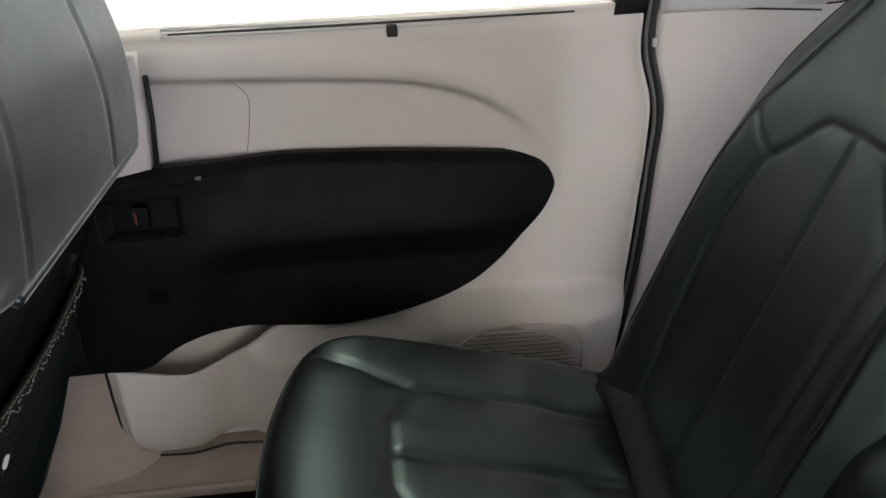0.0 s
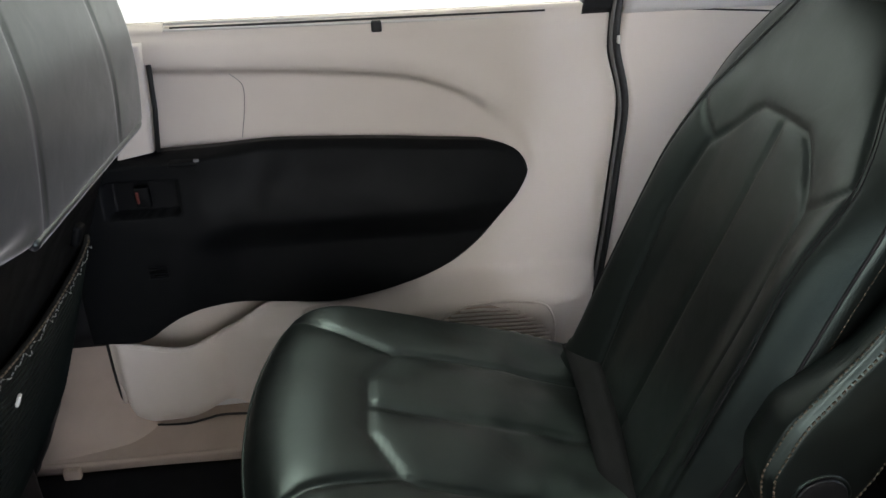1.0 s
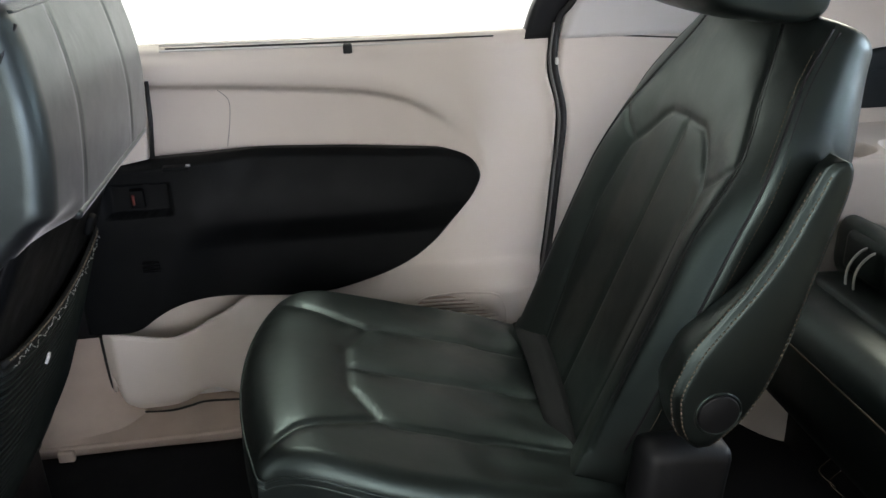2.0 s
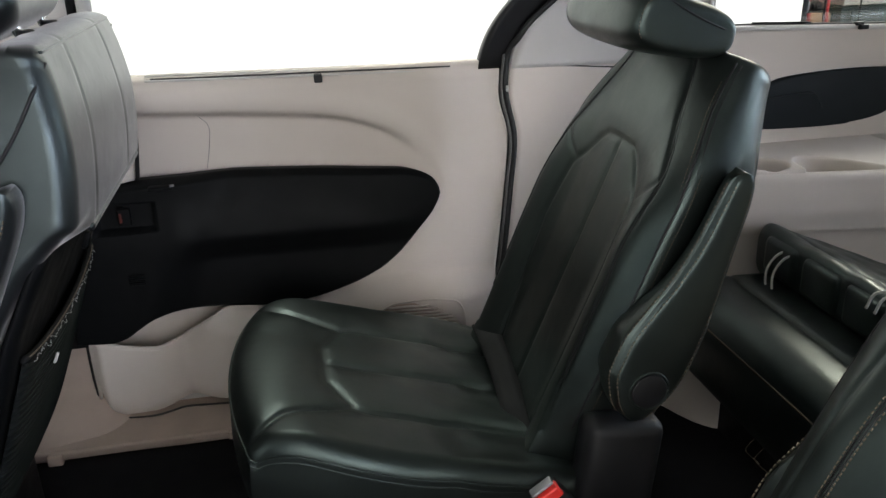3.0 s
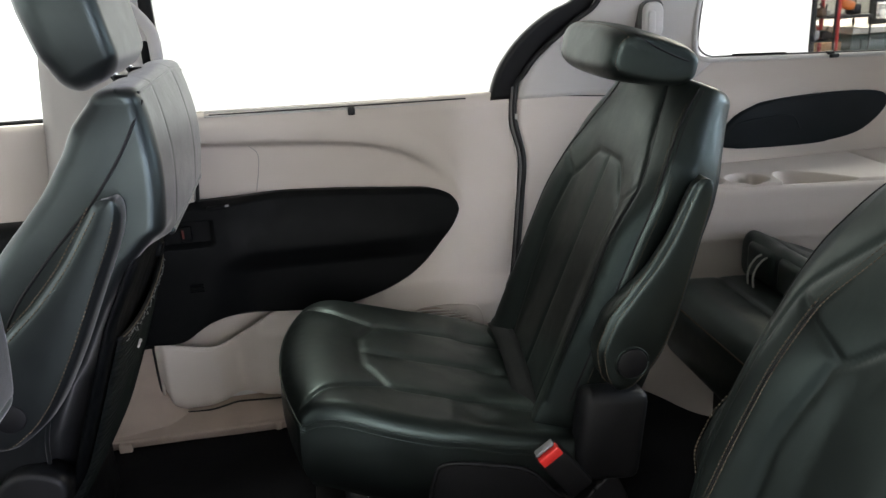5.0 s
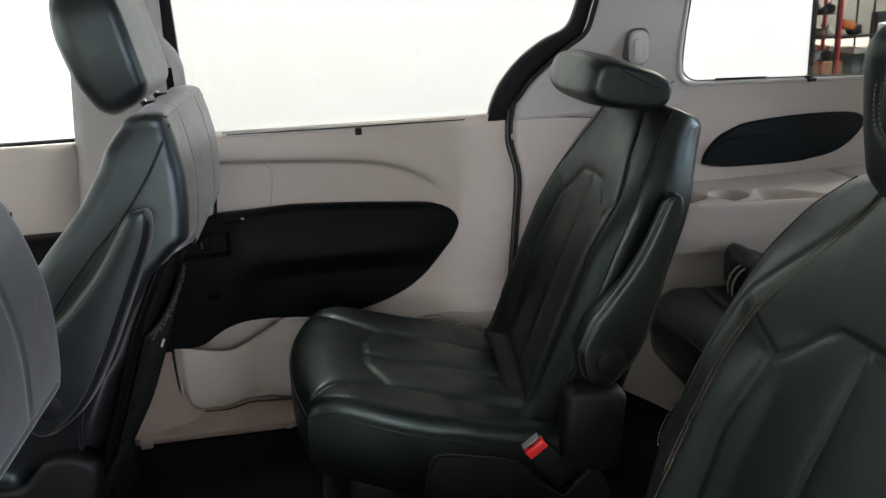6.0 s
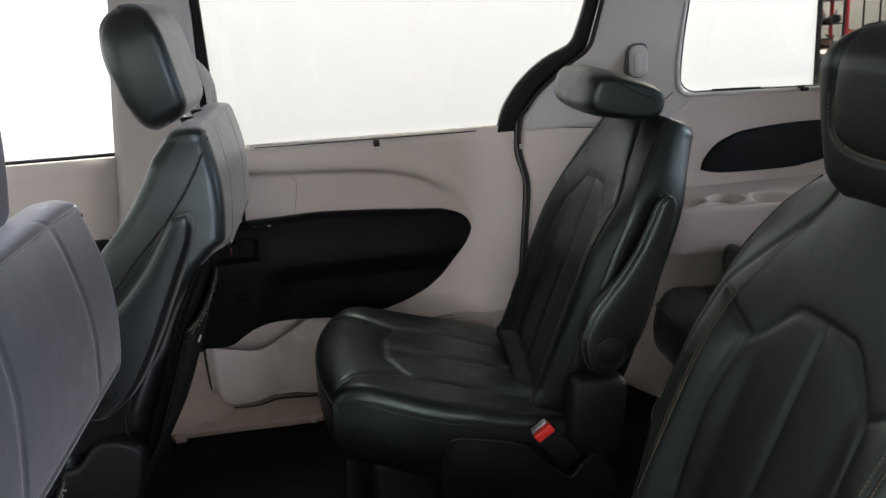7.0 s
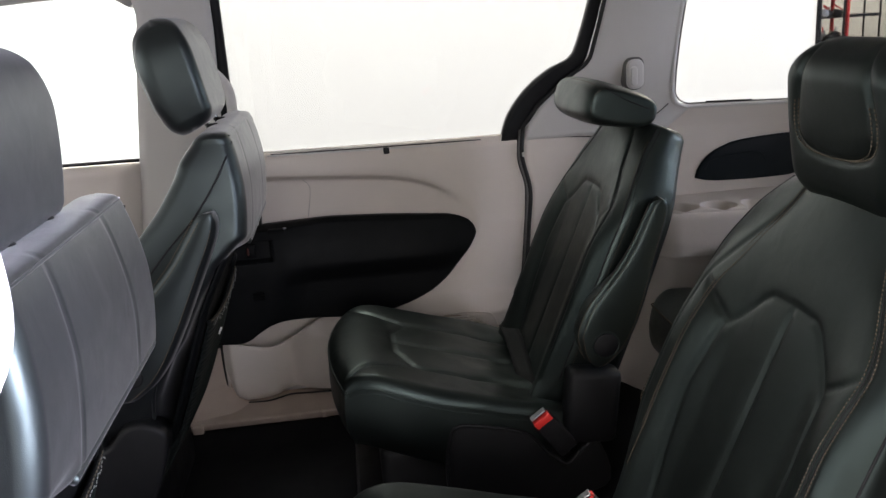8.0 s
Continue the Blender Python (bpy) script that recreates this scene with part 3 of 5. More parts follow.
tube("window_seal", spline([(1.046, side_y(1.2), 1.2), (1.040, side_y(0.95), 0.95), (1.040, side_y(0.82), 0.82), (1.049, side_y(0.785), 0.785), (1.078, side_y(0.77), 0.7655), (1.13, side_y(0.77), 0.7625), (1.45, side_y(0.76), 0.7515), (1.9, side_y(0.76), 0.735)], 80), 0.0022, SEALGREY, quarter)
pane = band("window_pane", [(1.03, 0.74), (1.03, 0.95), (1.03, 1.2)], [(2.1, 0.735), (2.1, 0.95), (2.1, 1.2)], 10, 6, TINTED, quarter, 0.03, 0.004, "privacy-tinted quarter window glass")
tube("blind_edge", [(1.130 + 0.135 * q, side_y(0.765) - 0.007, 0.7655 - 0.0045 * q) for q in span(0, 1, 8)], 0.0024, INSERT, quarter)
rbox("blind_tab", (1.380, side_y(0.75) - 0.010, 0.7535), (0.018, 0.012, 0.008), 0.002, PLASTIC, quarter)
rbox("blind_tab", (1.388, side_y(0.75) - 0.013, 0.7465), (0.022, 0.014, 0.010), 0.003, PLASTIC, quarter)
band("top_rail", [(0.83, 1.16), (1.4, 1.15), (2.35, 1.12)], [(0.83, 1.25), (1.4, 1.25), (2.35, 1.25)], 16, 4, PILLAR, quarter, -0.012, 0.04)
rbox("pillar_d", (2.2, 1.60, 0.97), (0.30, 0.10, 0.5), 0.02, PILLAR, quarter)
def rounded(x, z, w, h, r):
    return [(x + sx * (w / 2 - r) + r * math.cos(g), z + sz * (h / 2 - r) + r * math.sin(g)) for sx, sz, a in ((1, 1, 0), (-1, 1, 90), (-1, -1, 180), (1, -1, 270)) for g in (radians(a + q) for q in (0, 22, 45, 68, 90))]


ya = side_y(0.865)
prism("hook_slot", rounded(0.908, 0.862, 0.056, 0.088, 0.022), ya - 0.033, ya - 0.005, SEALGREY, quarter, bevel=0.003)
prism("belt_adjuster", rounded(0.909, 0.860, 0.047, 0.078, 0.019), ya - 0.044, ya - 0.005, PILLAR, quarter, "pale grey belt adjuster cover", bevel=0.007)
prism("adjuster_button", rounded(0.903, 0.856, 0.018, 0.050, 0.008), ya - 0.049, ya - 0.01, PILLAR, quarter, bevel=0.003)

OV = [(1.110, 0.550), (1.120, 0.580), (1.152, 0.616), (1.195, 0.637), (1.235, 0.648), (1.34, 0.656), (1.45, 0.657), (1.528, 0.651), (1.556, 0.632), (1.542, 0.598), (1.495, 0.560), (1.44, 0.543), (1.36, 0.536), (1.25, 0.536), (1.15, 0.540)]
ovs = smooth2(OV + [OV[0]], 64)[:-1]
prism("quarter_insert", ovs, side_y(0.61) - 0.016, side_y(0.61) + 0.01, QINSERT, quarter, "blue-black satin quarter insert", bevel=0.008)

tube("insert_grip", spline([(1.128, 1.6815, 0.578), (1.152, 1.6805, 0.604), (1.233, 1.6800, 0.614), (1.288, 1.6800, 0.613), (1.314, 1.6815, 0.580)], 30), 0.0016, QINSERT, quarter)

# cup holders let into the shelf
def cup_tray(x, s):
    front = shelf_front(x)
    y = front + (1.712 - front) * s
    well = 0.0
    for cx, cy in ((1.012, 1.572), (1.112, 1.556)):
        well = max(well, step(0.049, 0.036, math.hypot(x - cx, y - cy)))
    # a longer tray with a straight front that narrows to a point
    q = min(1.0, max(0.0, (x - 1.168) / 0.165))
    lo = 1.492 - 0.14 * (x - 1.17)
    back = 0.112 * math.sin(math.pi * q ** 0.62) ** 0.7 * (1 - 0.25 * q)
    well = max(well, step(0.0, 0.013, min(y - lo, lo + back - y)))
    edge = step(0.0, 0.06, s)
    return (x, y + 0.004 * (1 - edge), 0.492 + 0.012 * edge - 0.055 * well)


sheet("cup_tray", cup_tray, span(0.84, 1.46, 280), span(0, 1, 120), BEIGE, quarter, (0, 0, -0.010))
sheet("shelf_rear", cup_tray, span(1.462, 2.2, 20), span(0, 1, 20), BEIGE, quarter, (0, 0, -0.010))
sheet("shelf_face", lambda x, z: (x, shelf_front(x) + 0.010 - 0.010 * step(0.38, 0.42, z) + 0.006 * step(0.485, 0.496, z), z), span(0.84, 2.2, 60), span(0.37, 0.496, 16), BEIGE, quarter, (0, 0.010, 0))

# ---- near side of the body: sill, pillar and roof rail round the open doorway ----
body = tagged(new("wall_near_side"), "white painted body side round the open sliding doorway", "car body", kind="structure")
rbox("rocker", (0.3, 0.0, -0.13), (4.0, 0.16, 0.22), 0.03, BODY, body)
rbox("roof_rail", (0.3, 0.10, 1.26), (4.2, 0.12, 0.10), 0.03, BODY, body)
rbox("roof", (0.45, CY, 1.33), (4.1, 1.50, 0.03), 0.01, BODY, body)
sheet("pillar", lambda u, v: (-0.450 + 0.25 * u + 0.05 * v, 2 * CY - side_y(v * 1.25) + 0.02 * math.sin(math.pi * u), v * 1.25), span(0, 1, 10), span(0, 1, 20), PILLAR, body, (0, -0.06, 0))
tube("belt_guide", spline([(-0.24, 0.10, 0.985), (-0.168, 0.115, 0.955), (-0.148, 0.115, 0.90), (-0.150, 0.105, 0.82), (-0.195, 0.07, 0.74)], 24), 0.012, PILLAR, body, flat=1.6)
rbox("rear_side", (1.57, -0.01, 0.35), (1.86, 0.08, 0.80), 0.03, BODY, body)
rbox("near_quarter_trim", (1.57, 0.045, 0.35), (1.84, 0.02, 0.80), 0.006, BEIGE, body)
open_door = tagged(new("door_3"), "white sliding door slid open along the body side", "door", kind="structure")
rbox("door_skin", (1.62, -0.12, 0.28), (1.10, 0.10, 0.84), 0.03, BODY, open_door)
rbox("window_frame", (1.12, -0.08, 0.95), (0.10, 0.06, 0.55), 0.02, PLASTIC, open_door)
rbox("window_frame", (2.12, -0.08, 0.95), (0.10, 0.06, 0.55), 0.02, PLASTIC, open_door)
rbox("window_frame", (1.62, -0.06, 1.20), (1.10, 0.06, 0.08), 0.02, PLASTIC, open_door)
rbox("window_pane", (1.62, -0.09, 0.95), (0.95, 0.006, 0.50), 0, glass("deep_tinted_glass", (0.42, 0.44, 0.46)), open_door)
rbox("quarter_pane", (1.6, 0.05, 1.0), (1.1, 0.006, 0.50), 0, bpy.data.materials["deep_tinted_glass"], body)
rbox("quarter_pillar", (0.88, 0.06, 1.0), (0.32, 0.08, 0.50), 0.02, PILLAR, body)
rbox("tail_pillar", (2.22, 0.06, 1.0), (0.30, 0.08, 0.50), 0.02, PILLAR, body)
rbox("outer_skin", (0.4, 1.83, 0.22), (4.1, 0.05, 0.80), 0.02, BODY, body)
rbox("dash_wall", (-1.65, CY, 0.35), (0.08, 1.7, 0.85), 0.02, PLASTIC, body)
# out of view; closed here to keep rear light off the quarter trim
tailgate = tagged(new("tailgate"), "unseen closed tailgate with beige lower trim and tinted glass, added to hold back light", "tailgate", kind="structure")
rbox("tailgate_trim", (2.46, CY, 0.34), (0.05, 1.56, 0.76), 0.02, BEIGE, tailgate)
rbox("tailgate_pane", (2.46, CY, 0.97), (0.006, 1.40, 0.48), 0, glass("rear_tinted_glass", (0.80, 0.82, 0.80)), tailgate).visible_shadow = True
rbox("tail_sill", (2.42, CY, -0.02), (0.06, 1.6, 0.16), 0.02, BEIGE, body)


# ---- seats ----
def drop(e, r):
    """how far a rounded edge of radius r has fallen at distance e from it"""
    e = np.clip(e, 0, r)
    return r - np.sqrt(np.clip(r * r - (r - e) ** 2, 0, None))


def pad(name, place, half, H0, H1, thick, lines, mat, parent, puff=0.005, fall=0.009, front=None, rear_lines=(), cap=0.03, nf=120, nr=40, nv=130, rc=0.02, rr=0.02, start=None, groove=0.003, rear=None, label=""):
    """a stuffed, seamed block. place(w, d, v): d runs from its front face to its back. half(v): half its width. start(v), thick(v): d of its front and back. rc, rr: radii of its front and back edges; cap: of its ends."""
    s1 = np.sin(np.linspace(-math.pi / 2, math.pi / 2, nf))
    s2 = np.sin(np.linspace(math.pi / 2, -math.pi / 2, nr))
    e = np.linspace(0, 1, nv)
    vs = H0 + (H1 - H0) * (0.5 * e + 0.25 * (1 - np.cos(math.pi * e)))
    rows = []
    for v in vs:
        inset = float(drop(min(v - H0, H1 - v), cap))
        hw = half(v) - inset
        d0, dt = (start(v) if start else 0.0), thick(v)
        k = min(inset, (dt - d0) * 0.5 - 0.004)
        w1, w2 = hw * s1, hw * s2
        e1 = hw * (1 - np.abs(s1))
        d1, d2 = d0 + k + drop(e1, rc), dt - k - drop(hw * (1 - np.abs(s2)), rr)
        flat = np.clip(e1 / rc, 0, 1) * np.clip((cap - inset) / cap, 0, 1)
        if lines:
            dist = near_lines(w1, np.full_like(w1, v), lines)
            d1 = d1 - (puff * (1 - np.exp(-dist / fall)) - puff) * flat + groove * np.exp(-(dist / 0.004) ** 2) * flat
        if front:
            d1 = d1 - np.array([front(w, v) for w in w1])
        if rear_lines:
            dist = near_lines(w2, np.full_like(w2, v), list(rear_lines))
            d2 = d2 - 0.0025 * np.exp(-(dist / 0.003) ** 2)
        if rear:
            d2 = d2 - np.array([rear(w, v) for w in w2])
        over = np.maximum(0, d1 - (d0 + dt) / 2)
        rows.append([(w, d, v) for w, d in zip(w1, d1 - over)] + [(w, d, v) for w, d in zip(w2, np.maximum(d2, (d0 + dt) / 2 + 0.001))])
    m = len(rows[0])
    verts = [place(*p) for row in rows for p in row]
    faces = []
    for i in range(nv - 1):
        for j in range(m):
            j2 = (j + 1) % m
            faces.append((i * m + j, i * m + j2, (i + 1) * m + j2, (i + 1) * m + j))
    faces += [tuple(range(m)), tuple(range((nv - 1) * m, nv * m))]
    return raw(name, verts, faces, mat, parent, label)


def plane(origin, tilt):
    """place(w, d, v) for a back leaning rearward by tilt degrees; w runs to +y"""
    t = radians(tilt)
    V, N, o = Vector((math.sin(t), 0, math.cos(t))), Vector((math.cos(t), 0, -math.sin(t))), Vector(origin)
    return lambda w, d, v: o + Vector((0, w, 0)) + V * v + N * d


INSERT_SIDE = [(0.050, 0.416), (0.066, 0.406), (0.112, 0.358), (0.122, 0.345), (0.134, 0.24), (0.128, 0.13), (0.110, -0.04)]
SEAM_SIDE = smooth2([(0.092, 0.575), (0.104, 0.545), (0.138, 0.481), (0.166, 0.430), (0.180, 0.396), (0.183, 0.350), (0.184, 0.29), (0.187, 0.22), (0.187, 0.15), (0.188, 0.10), (0.190, 0.0)], 44)
BACK_LINES = mirror2([INSERT_SIDE, [(0.0, 0.418), (0.051, 0.416)], [(0.117, 0.352), (0.15, 0.372), (0.180, 0.397)],
                      SEAM_SIDE]) + [[(0, 0.416), (0, -0.05)]]
BACK_V = [-0.08, 0.0, 0.1, 0.2, 0.3, 0.38, 0.44, 0.50, 0.56, 0.60]
BACK_HW = [0.190, 0.208, 0.222, 0.226, 0.225, 0.224, 0.219, 0.204, 0.184, 0.172]


def bolster(w, v):
    return 0.024 * step(0.10, 0.250, abs(w)) * step(0.50, 0.24, v)


# the captain backs: half-width and depth of the front edge, and depth of the rear, from the bottom to the top
EDGE_D = [0.020, 0.012, 0.006, 0.004, 0.005, 0.010, 0.017, 0.030, 0.048, 0.058]
EDGE_D2 = [0.020, 0.012, 0.006, 0.004, 0.004, 0.006, 0.008, 0.014, 0.028, 0.040]
REAR_D = [0.140, 0.135, 0.130, 0.125, 0.120, 0.116, 0.112, 0.108, 0.106, 0.104]


def back_front(w, v):
    """depth of the front face of a captain back: wings that stand out to the seam, then fall away to the edge, less so on the flatter side (w < 0)"""
    far = EDGE_D if w > 0 else EDGE_D2
    w = abs(w)
    hw, seam = bend(v, BACK_V, BACK_HW), ramp(v, [p[1] for p in reversed(SEAM_SIDE)], [p[0] for p in reversed(SEAM_SIDE)])
    wing = 0.028 * step(0.48, 0.28, v)
    d = -wing * step(0.09, seam, min(w, seam)) + 0.010 * step(0.46, 0.58, v) * (min(w, seam) / 0.1) ** 2
    if w > seam:
        q = min(1.0, (w - seam) / max(0.006, hw - seam))
        d += (bend(v, BACK_V, far) - d) * (0.55 * q + 0.45 * q ** 2.2)
    return d


def captain_back(place, parent, wide, slim, nf=170, nr=81, nv=170):
    """wide: how much broader its shoulder is on one side; slim: how far the front edge draws in on the other, near the top"""
    s1 = np.sin(np.linspace(-math.pi / 2, math.pi / 2, nf))
    s2 = np.linspace(1, -1, nr)
    e = np.linspace(0, 1, nv)
    lo, hi, cap = -0.08, 0.585, 0.020
    rows = []
    for v in lo + (hi - lo) * (0.5 * e + 0.25 * (1 - np.cos(math.pi * e))):
        inset = float(drop(min(v - lo, hi - v), cap))
        hw, dr = bend(v, BACK_V, BACK_HW), bend(v, BACK_V, REAR_D)
        de = np.where(s2 > 0, bend(v, BACK_V, EDGE_D), bend(v, BACK_V, EDGE_D2))
        w1 = (hw - inset * 0.6) * s1
        dist = near_lines(w1, np.full_like(w1, v), BACK_LINES)
        flat = np.clip((cap - inset) / cap, 0, 1) * np.clip((hw - np.abs(w1)) / 0.012, 0, 1)
        d1 = np.array([back_front(w, v) for w in w1]) + 0.0026 * np.exp(-dist / 0.012) * flat + 0.0026 * np.exp(-(dist / 0.0036) ** 2) * flat
        d1 = d1 + inset * (1.15 - np.abs(s1) * 0.6)
        lift = np.clip((np.abs(s2) - 0.80) / 0.20, 0, 1)
        tuck = 0.020 + 0.022 * step(0.40, 0.56, v)
        flare = bend(v, [0.30, 0.40, 0.50, 0.56, 0.60], [0.0, 0.004, 0.012, 0.010, 0.008])
        w2 = np.sign(s2) * np.where(lift > 0, hw - inset * 0.6 + 0.003 + flare * 3 * lift * (1 - lift) - tuck * (1 - lift) ** 1.3, (hw - inset * 0.6 + 0.003 - tuck) * np.abs(s2) / 0.80)
        d2 = dr - inset * 0.8 + (de + 0.010 - dr + inset * 0.8) * lift
        d2 = np.maximum(d2, de + 0.008)
        more = wide * step(0.02, 0.20, v) * step(0.63, 0.52, v)
        w1, w2 = w1 + more * np.clip((w1 - 0.11) / 0.07, 0, 1), w2 + more * np.clip((w2 - 0.06) / 0.07, 0, 1)
        less = slim * step(0.36, 0.52, v)
        w1, w2 = w1 + less * np.clip((-w1 - 0.09) / 0.07, 0, 1), w2 + less * lift ** 1.5 * (w2 < 0)
        rows.append([(w, min(d, dr - 0.012), v) for w, d in zip(w1, d1)] + [(w, d, v) for w, d in zip(w2, d2)])
    m = len(rows[0])
    faces = [(i * m + j, i * m + (j + 1) % m, (i + 1) * m + (j + 1) % m, (i + 1) * m + j) for i in range(nv - 1) for j in range(m)]
    faces += [tuple(range(m)), tuple(range((nv - 1) * m, nv * m))]
    return raw("backrest", [place(*p) for row in rows for p in row], faces, LEATHER, parent)


def armrest(parent, low, high, y, mat, toward, lean=0.018):
    """padded armrest folded up beside a back: a broad round foot with the pivot, a narrow free end that leans to the back.
    low and high are its axis ends in (x, z); y its outer face at the foot; a seam runs along each edge of that face"""
    a, b = Vector((low[0], 0, low[1])), Vector((high[0], 0, high[1]))
    V = (b - a).normalized()
    W = Vector((V.z, 0, -V.x))
    L = (b - a).length
    KV = [q * L for q in (-0.17, -0.145, -0.08, 0.04, 0.16, 0.34, 0.51, 0.71, 0.89, 0.97, 1.01, 1.03)]
    FR = [-0.004, -0.022, -0.041, -0.058, -0.059, -0.046, -0.030, -0.019, -0.016, -0.015, -0.009, -0.001]
    RE = [0.006, 0.020, 0.032, 0.044, 0.047, 0.045, 0.040, 0.033, 0.027, 0.021, 0.015, 0.008]
    face = lambda v: y - toward * lean * step(0.1, 1.0, v / L)
    deep = lambda v: ramp(v, [0, L], [0.078, 0.056]) * (1 - 0.3 * max(0.0, (v / L - 0.9) / 0.13) ** 2)

    def ring(v):
        f, r, t, y0 = bend(v, KV, FR), bend(v, KV, RE), deep(v), face(v)
        w = r - f
        tight = min(1.0, w / 0.05)
        slant = (0.016 + 0.018 * step(0.15, 0.5, v / L)) * tight
        # outer face, rear edge, inner face, rounded front face
        pts = [(f + w * q, -0.0055 * tight * math.sin(math.pi * q) ** 0.7 + 0.0045 * tight * (math.exp(-(q * w / 0.005) ** 2) + math.exp(-((1 - q) * w / 0.004) ** 2))) for q in span(0, 1, 28)]
        pts += [(r + 0.007 * tight * math.sin(math.pi * q), t * q) for q in span(0.08, 1, 8)]
        pts += [(r + (f + slant - r) * q, t) for q in span(0.1, 1, 6)]
        pts += [(f + slant * q - 0.010 * tight * math.sin(math.pi * q) ** 0.6, t * q) for q in span(0.95, 0.06, 14)]
        return [a + W * p + V * v + Vector((0, y0 - toward * d, 0)) for p, d in pts]
    vs = span(KV[0], KV[-1], 90, True)
    rows = [ring(v) for v in vs]
    m = len(rows[0])
    faces = [(i * m + j, i * m + (j + 1) % m, (i + 1) * m + (j + 1) % m, (i + 1) * m + j) for i in range(len(rows) - 1) for j in range(m)]
    faces += [tuple(range(m)), tuple(range((len(rows) - 1) * m, len(rows) * m))]
    arm = raw("armrest", [p for row in rows for p in row], faces, mat, parent)
    skin = lambda v, q: a + W * q + V * v + Vector((0, face(v) + toward * 0.0022, 0))
    inner = span(KV[1], KV[-3], 60)
    for o in (0.0065, -0.0045):
        stitches("stitching", [skin(v, bend(v, KV, FR) + o) + (Vector((0, -toward * 0.005, 0)) if o < 0 else Vector()) for v in inner], arm, 0.0062, 0.0011)
    stitches("stitching", [skin(v, bend(v, KV, RE) - 0.007) for v in inner], arm, 0.0062, 0.0011)
    return arm


def second_row_seat(cy, inboard, folded, group):
    seat = thing("captain_seat", "black leather captain seat with %s headrest" % ("a folded-down" if folded else "an upright"), "car seat", group)
    place = plane((0.515, cy, 0.27), 22.5)
    wide = 0.0 if folded else 0.034
    slim = 0.018 if folded else 0.0
    back = captain_back(place, seat, wide, slim)
    for sgn in (-1, 1):
        for o in (0.0025, -0.0025):
            tube("seam_cord", [place(sgn * (w + o), back_front(sgn * (w + o), v) + 0.0022, v) for w, v in SEAM_SIDE[:-3]], 0.0007, PLASTIC, back, segs=5)
        if not folded:
            for o in (0.005, -0.006):
                stitches("stitching", [place(sgn * (w + o), back_front(sgn * (w + o), v) + 0.0008, v) for w, v in SEAM_SIDE[:-3]], back)
        # flat fell seam along the edge: a dark cord with a row of stitches on each side
        edge = lambda v, o, d: place(sgn * (bend(v, BACK_V, BACK_HW) + o + (wide * step(0.02, 0.20, v) * step(0.63, 0.52, v) if sgn > 0 else -slim * step(0.36, 0.52, v))), bend(v, BACK_V, EDGE_D if sgn > 0 else EDGE_D2) + d, v)
        for o, d in ((-0.001, 0.0), (0.0005, 0.008)):
            tube("piping", [edge(v, o, d) for v in span(0.02, 0.574, 64)], 0.0019, PLASTIC, back)
        if folded:
            for o, d in ((-0.0065, -0.0032), (0.0032, 0.014)):
                stitches("stitching", [edge(v, o, d) for v in span(0.06, 0.55, 64)], back, 0.0058, 0.0006)
    tube("piping", spline([place(w, 0.016 + (0.044 if w > 0 else 0.024) * min(1.0, abs(w) / 0.17) ** 2.4, 0.577) for w in span(-0.172 + slim, 0.172, 24)], 48), 0.0014, LEATHER, back)
    # cushion
    b = math.atan(0.28)
    U, Nn, o = Vector((math.cos(b), 0, -math.sin(b))), Vector((math.sin(b), 0, math.cos(b))), Vector((0.15, cy, 0.332))
    lines = mirror2([[(0.0, 0.043), (0.055, 0.043), (0.068, 0.050), (0.125, 0.080), (0.134, 0.10), (0.137, 0.20), (0.132, 0.40)], [(0.125, 0.080), (0.142, 0.03), (0.165, -0.025), (0.20, -0.062)]]) + [[(0, 0.043), (0, 0.40)]]
    n, m = 130, 130
    ss, tt = np.sin(np.linspace(-1, 1, n) * math.pi / 2), np.sin(np.linspace(-1, 1, m) * math.pi / 2)
    S, T = np.meshgrid(ss, tt, indexing="ij")
    hu, hw, kq = 0.262, 0.258, 0.50
    uu = 0.165 + hu * S * np.sqrt(1 - kq * T * T / 2)
    ww = hw * T * np.sqrt(1 - kq * np.where(S < 0, S, S * 0.4) ** 2 / 2)
    dist = near_lines(ww, uu, lines)
    edge = np.minimum(np.minimum((1 - np.abs(T)) * hw, np.where(S < 0, (1 + S) * hu, 0.2)), 0.2)
    front = np.clip(1 - np.where(S < 0, (1 + S) * hu, 0.2) / 0.105, 0, 1)
    fallen = 0.058 * (1 - np.sqrt(1 - front ** 2.2)) + drop((1 - np.abs(T)) * hw, 0.030)
    fallen = np.minimum(fallen, 0.060)
    h = 0.006 - fallen + 0.014 * np.clip(-S, 0, 1) ** 1.5 + 0.003 * (np.abs(T) ** 3) - 0.012 * np.clip(S, 0, 1) * (1 - T * T)
    h = h - 0.0052 * np.exp(-dist / 0.014) * np.clip(edge / 0.02, 0, 1) - 0.0028 * np.exp(-(dist / 0.0045) ** 2)
    verts = []
    for i in range(n):
        for j in range(m):
            p = o + U * uu[i, j] + Vector((0, ww[i, j], 0)) + Nn * h[i, j]
            rumple = step(0.10, 0.26, uu[i, j]) * 0.0055 * noise.noise((uu[i, j] * 16, ww[i, j] * 30 * 0.6, cy))
            verts.append(p + Nn * rumple)
    faces = [(i * m + j, i * m + j + 1, (i + 1) * m + j + 1, (i + 1) * m + j) for i in range(n - 1) for j in range(m - 1)]
    rim = [i * m for i in range(n)] + [(n - 1) * m + j for j in range(1, m)] + [i * m + m - 1 for i in range(n - 2, -1, -1)] + [j for j in range(m - 2, 0, -1)]
    levels = 10
    ring = rim
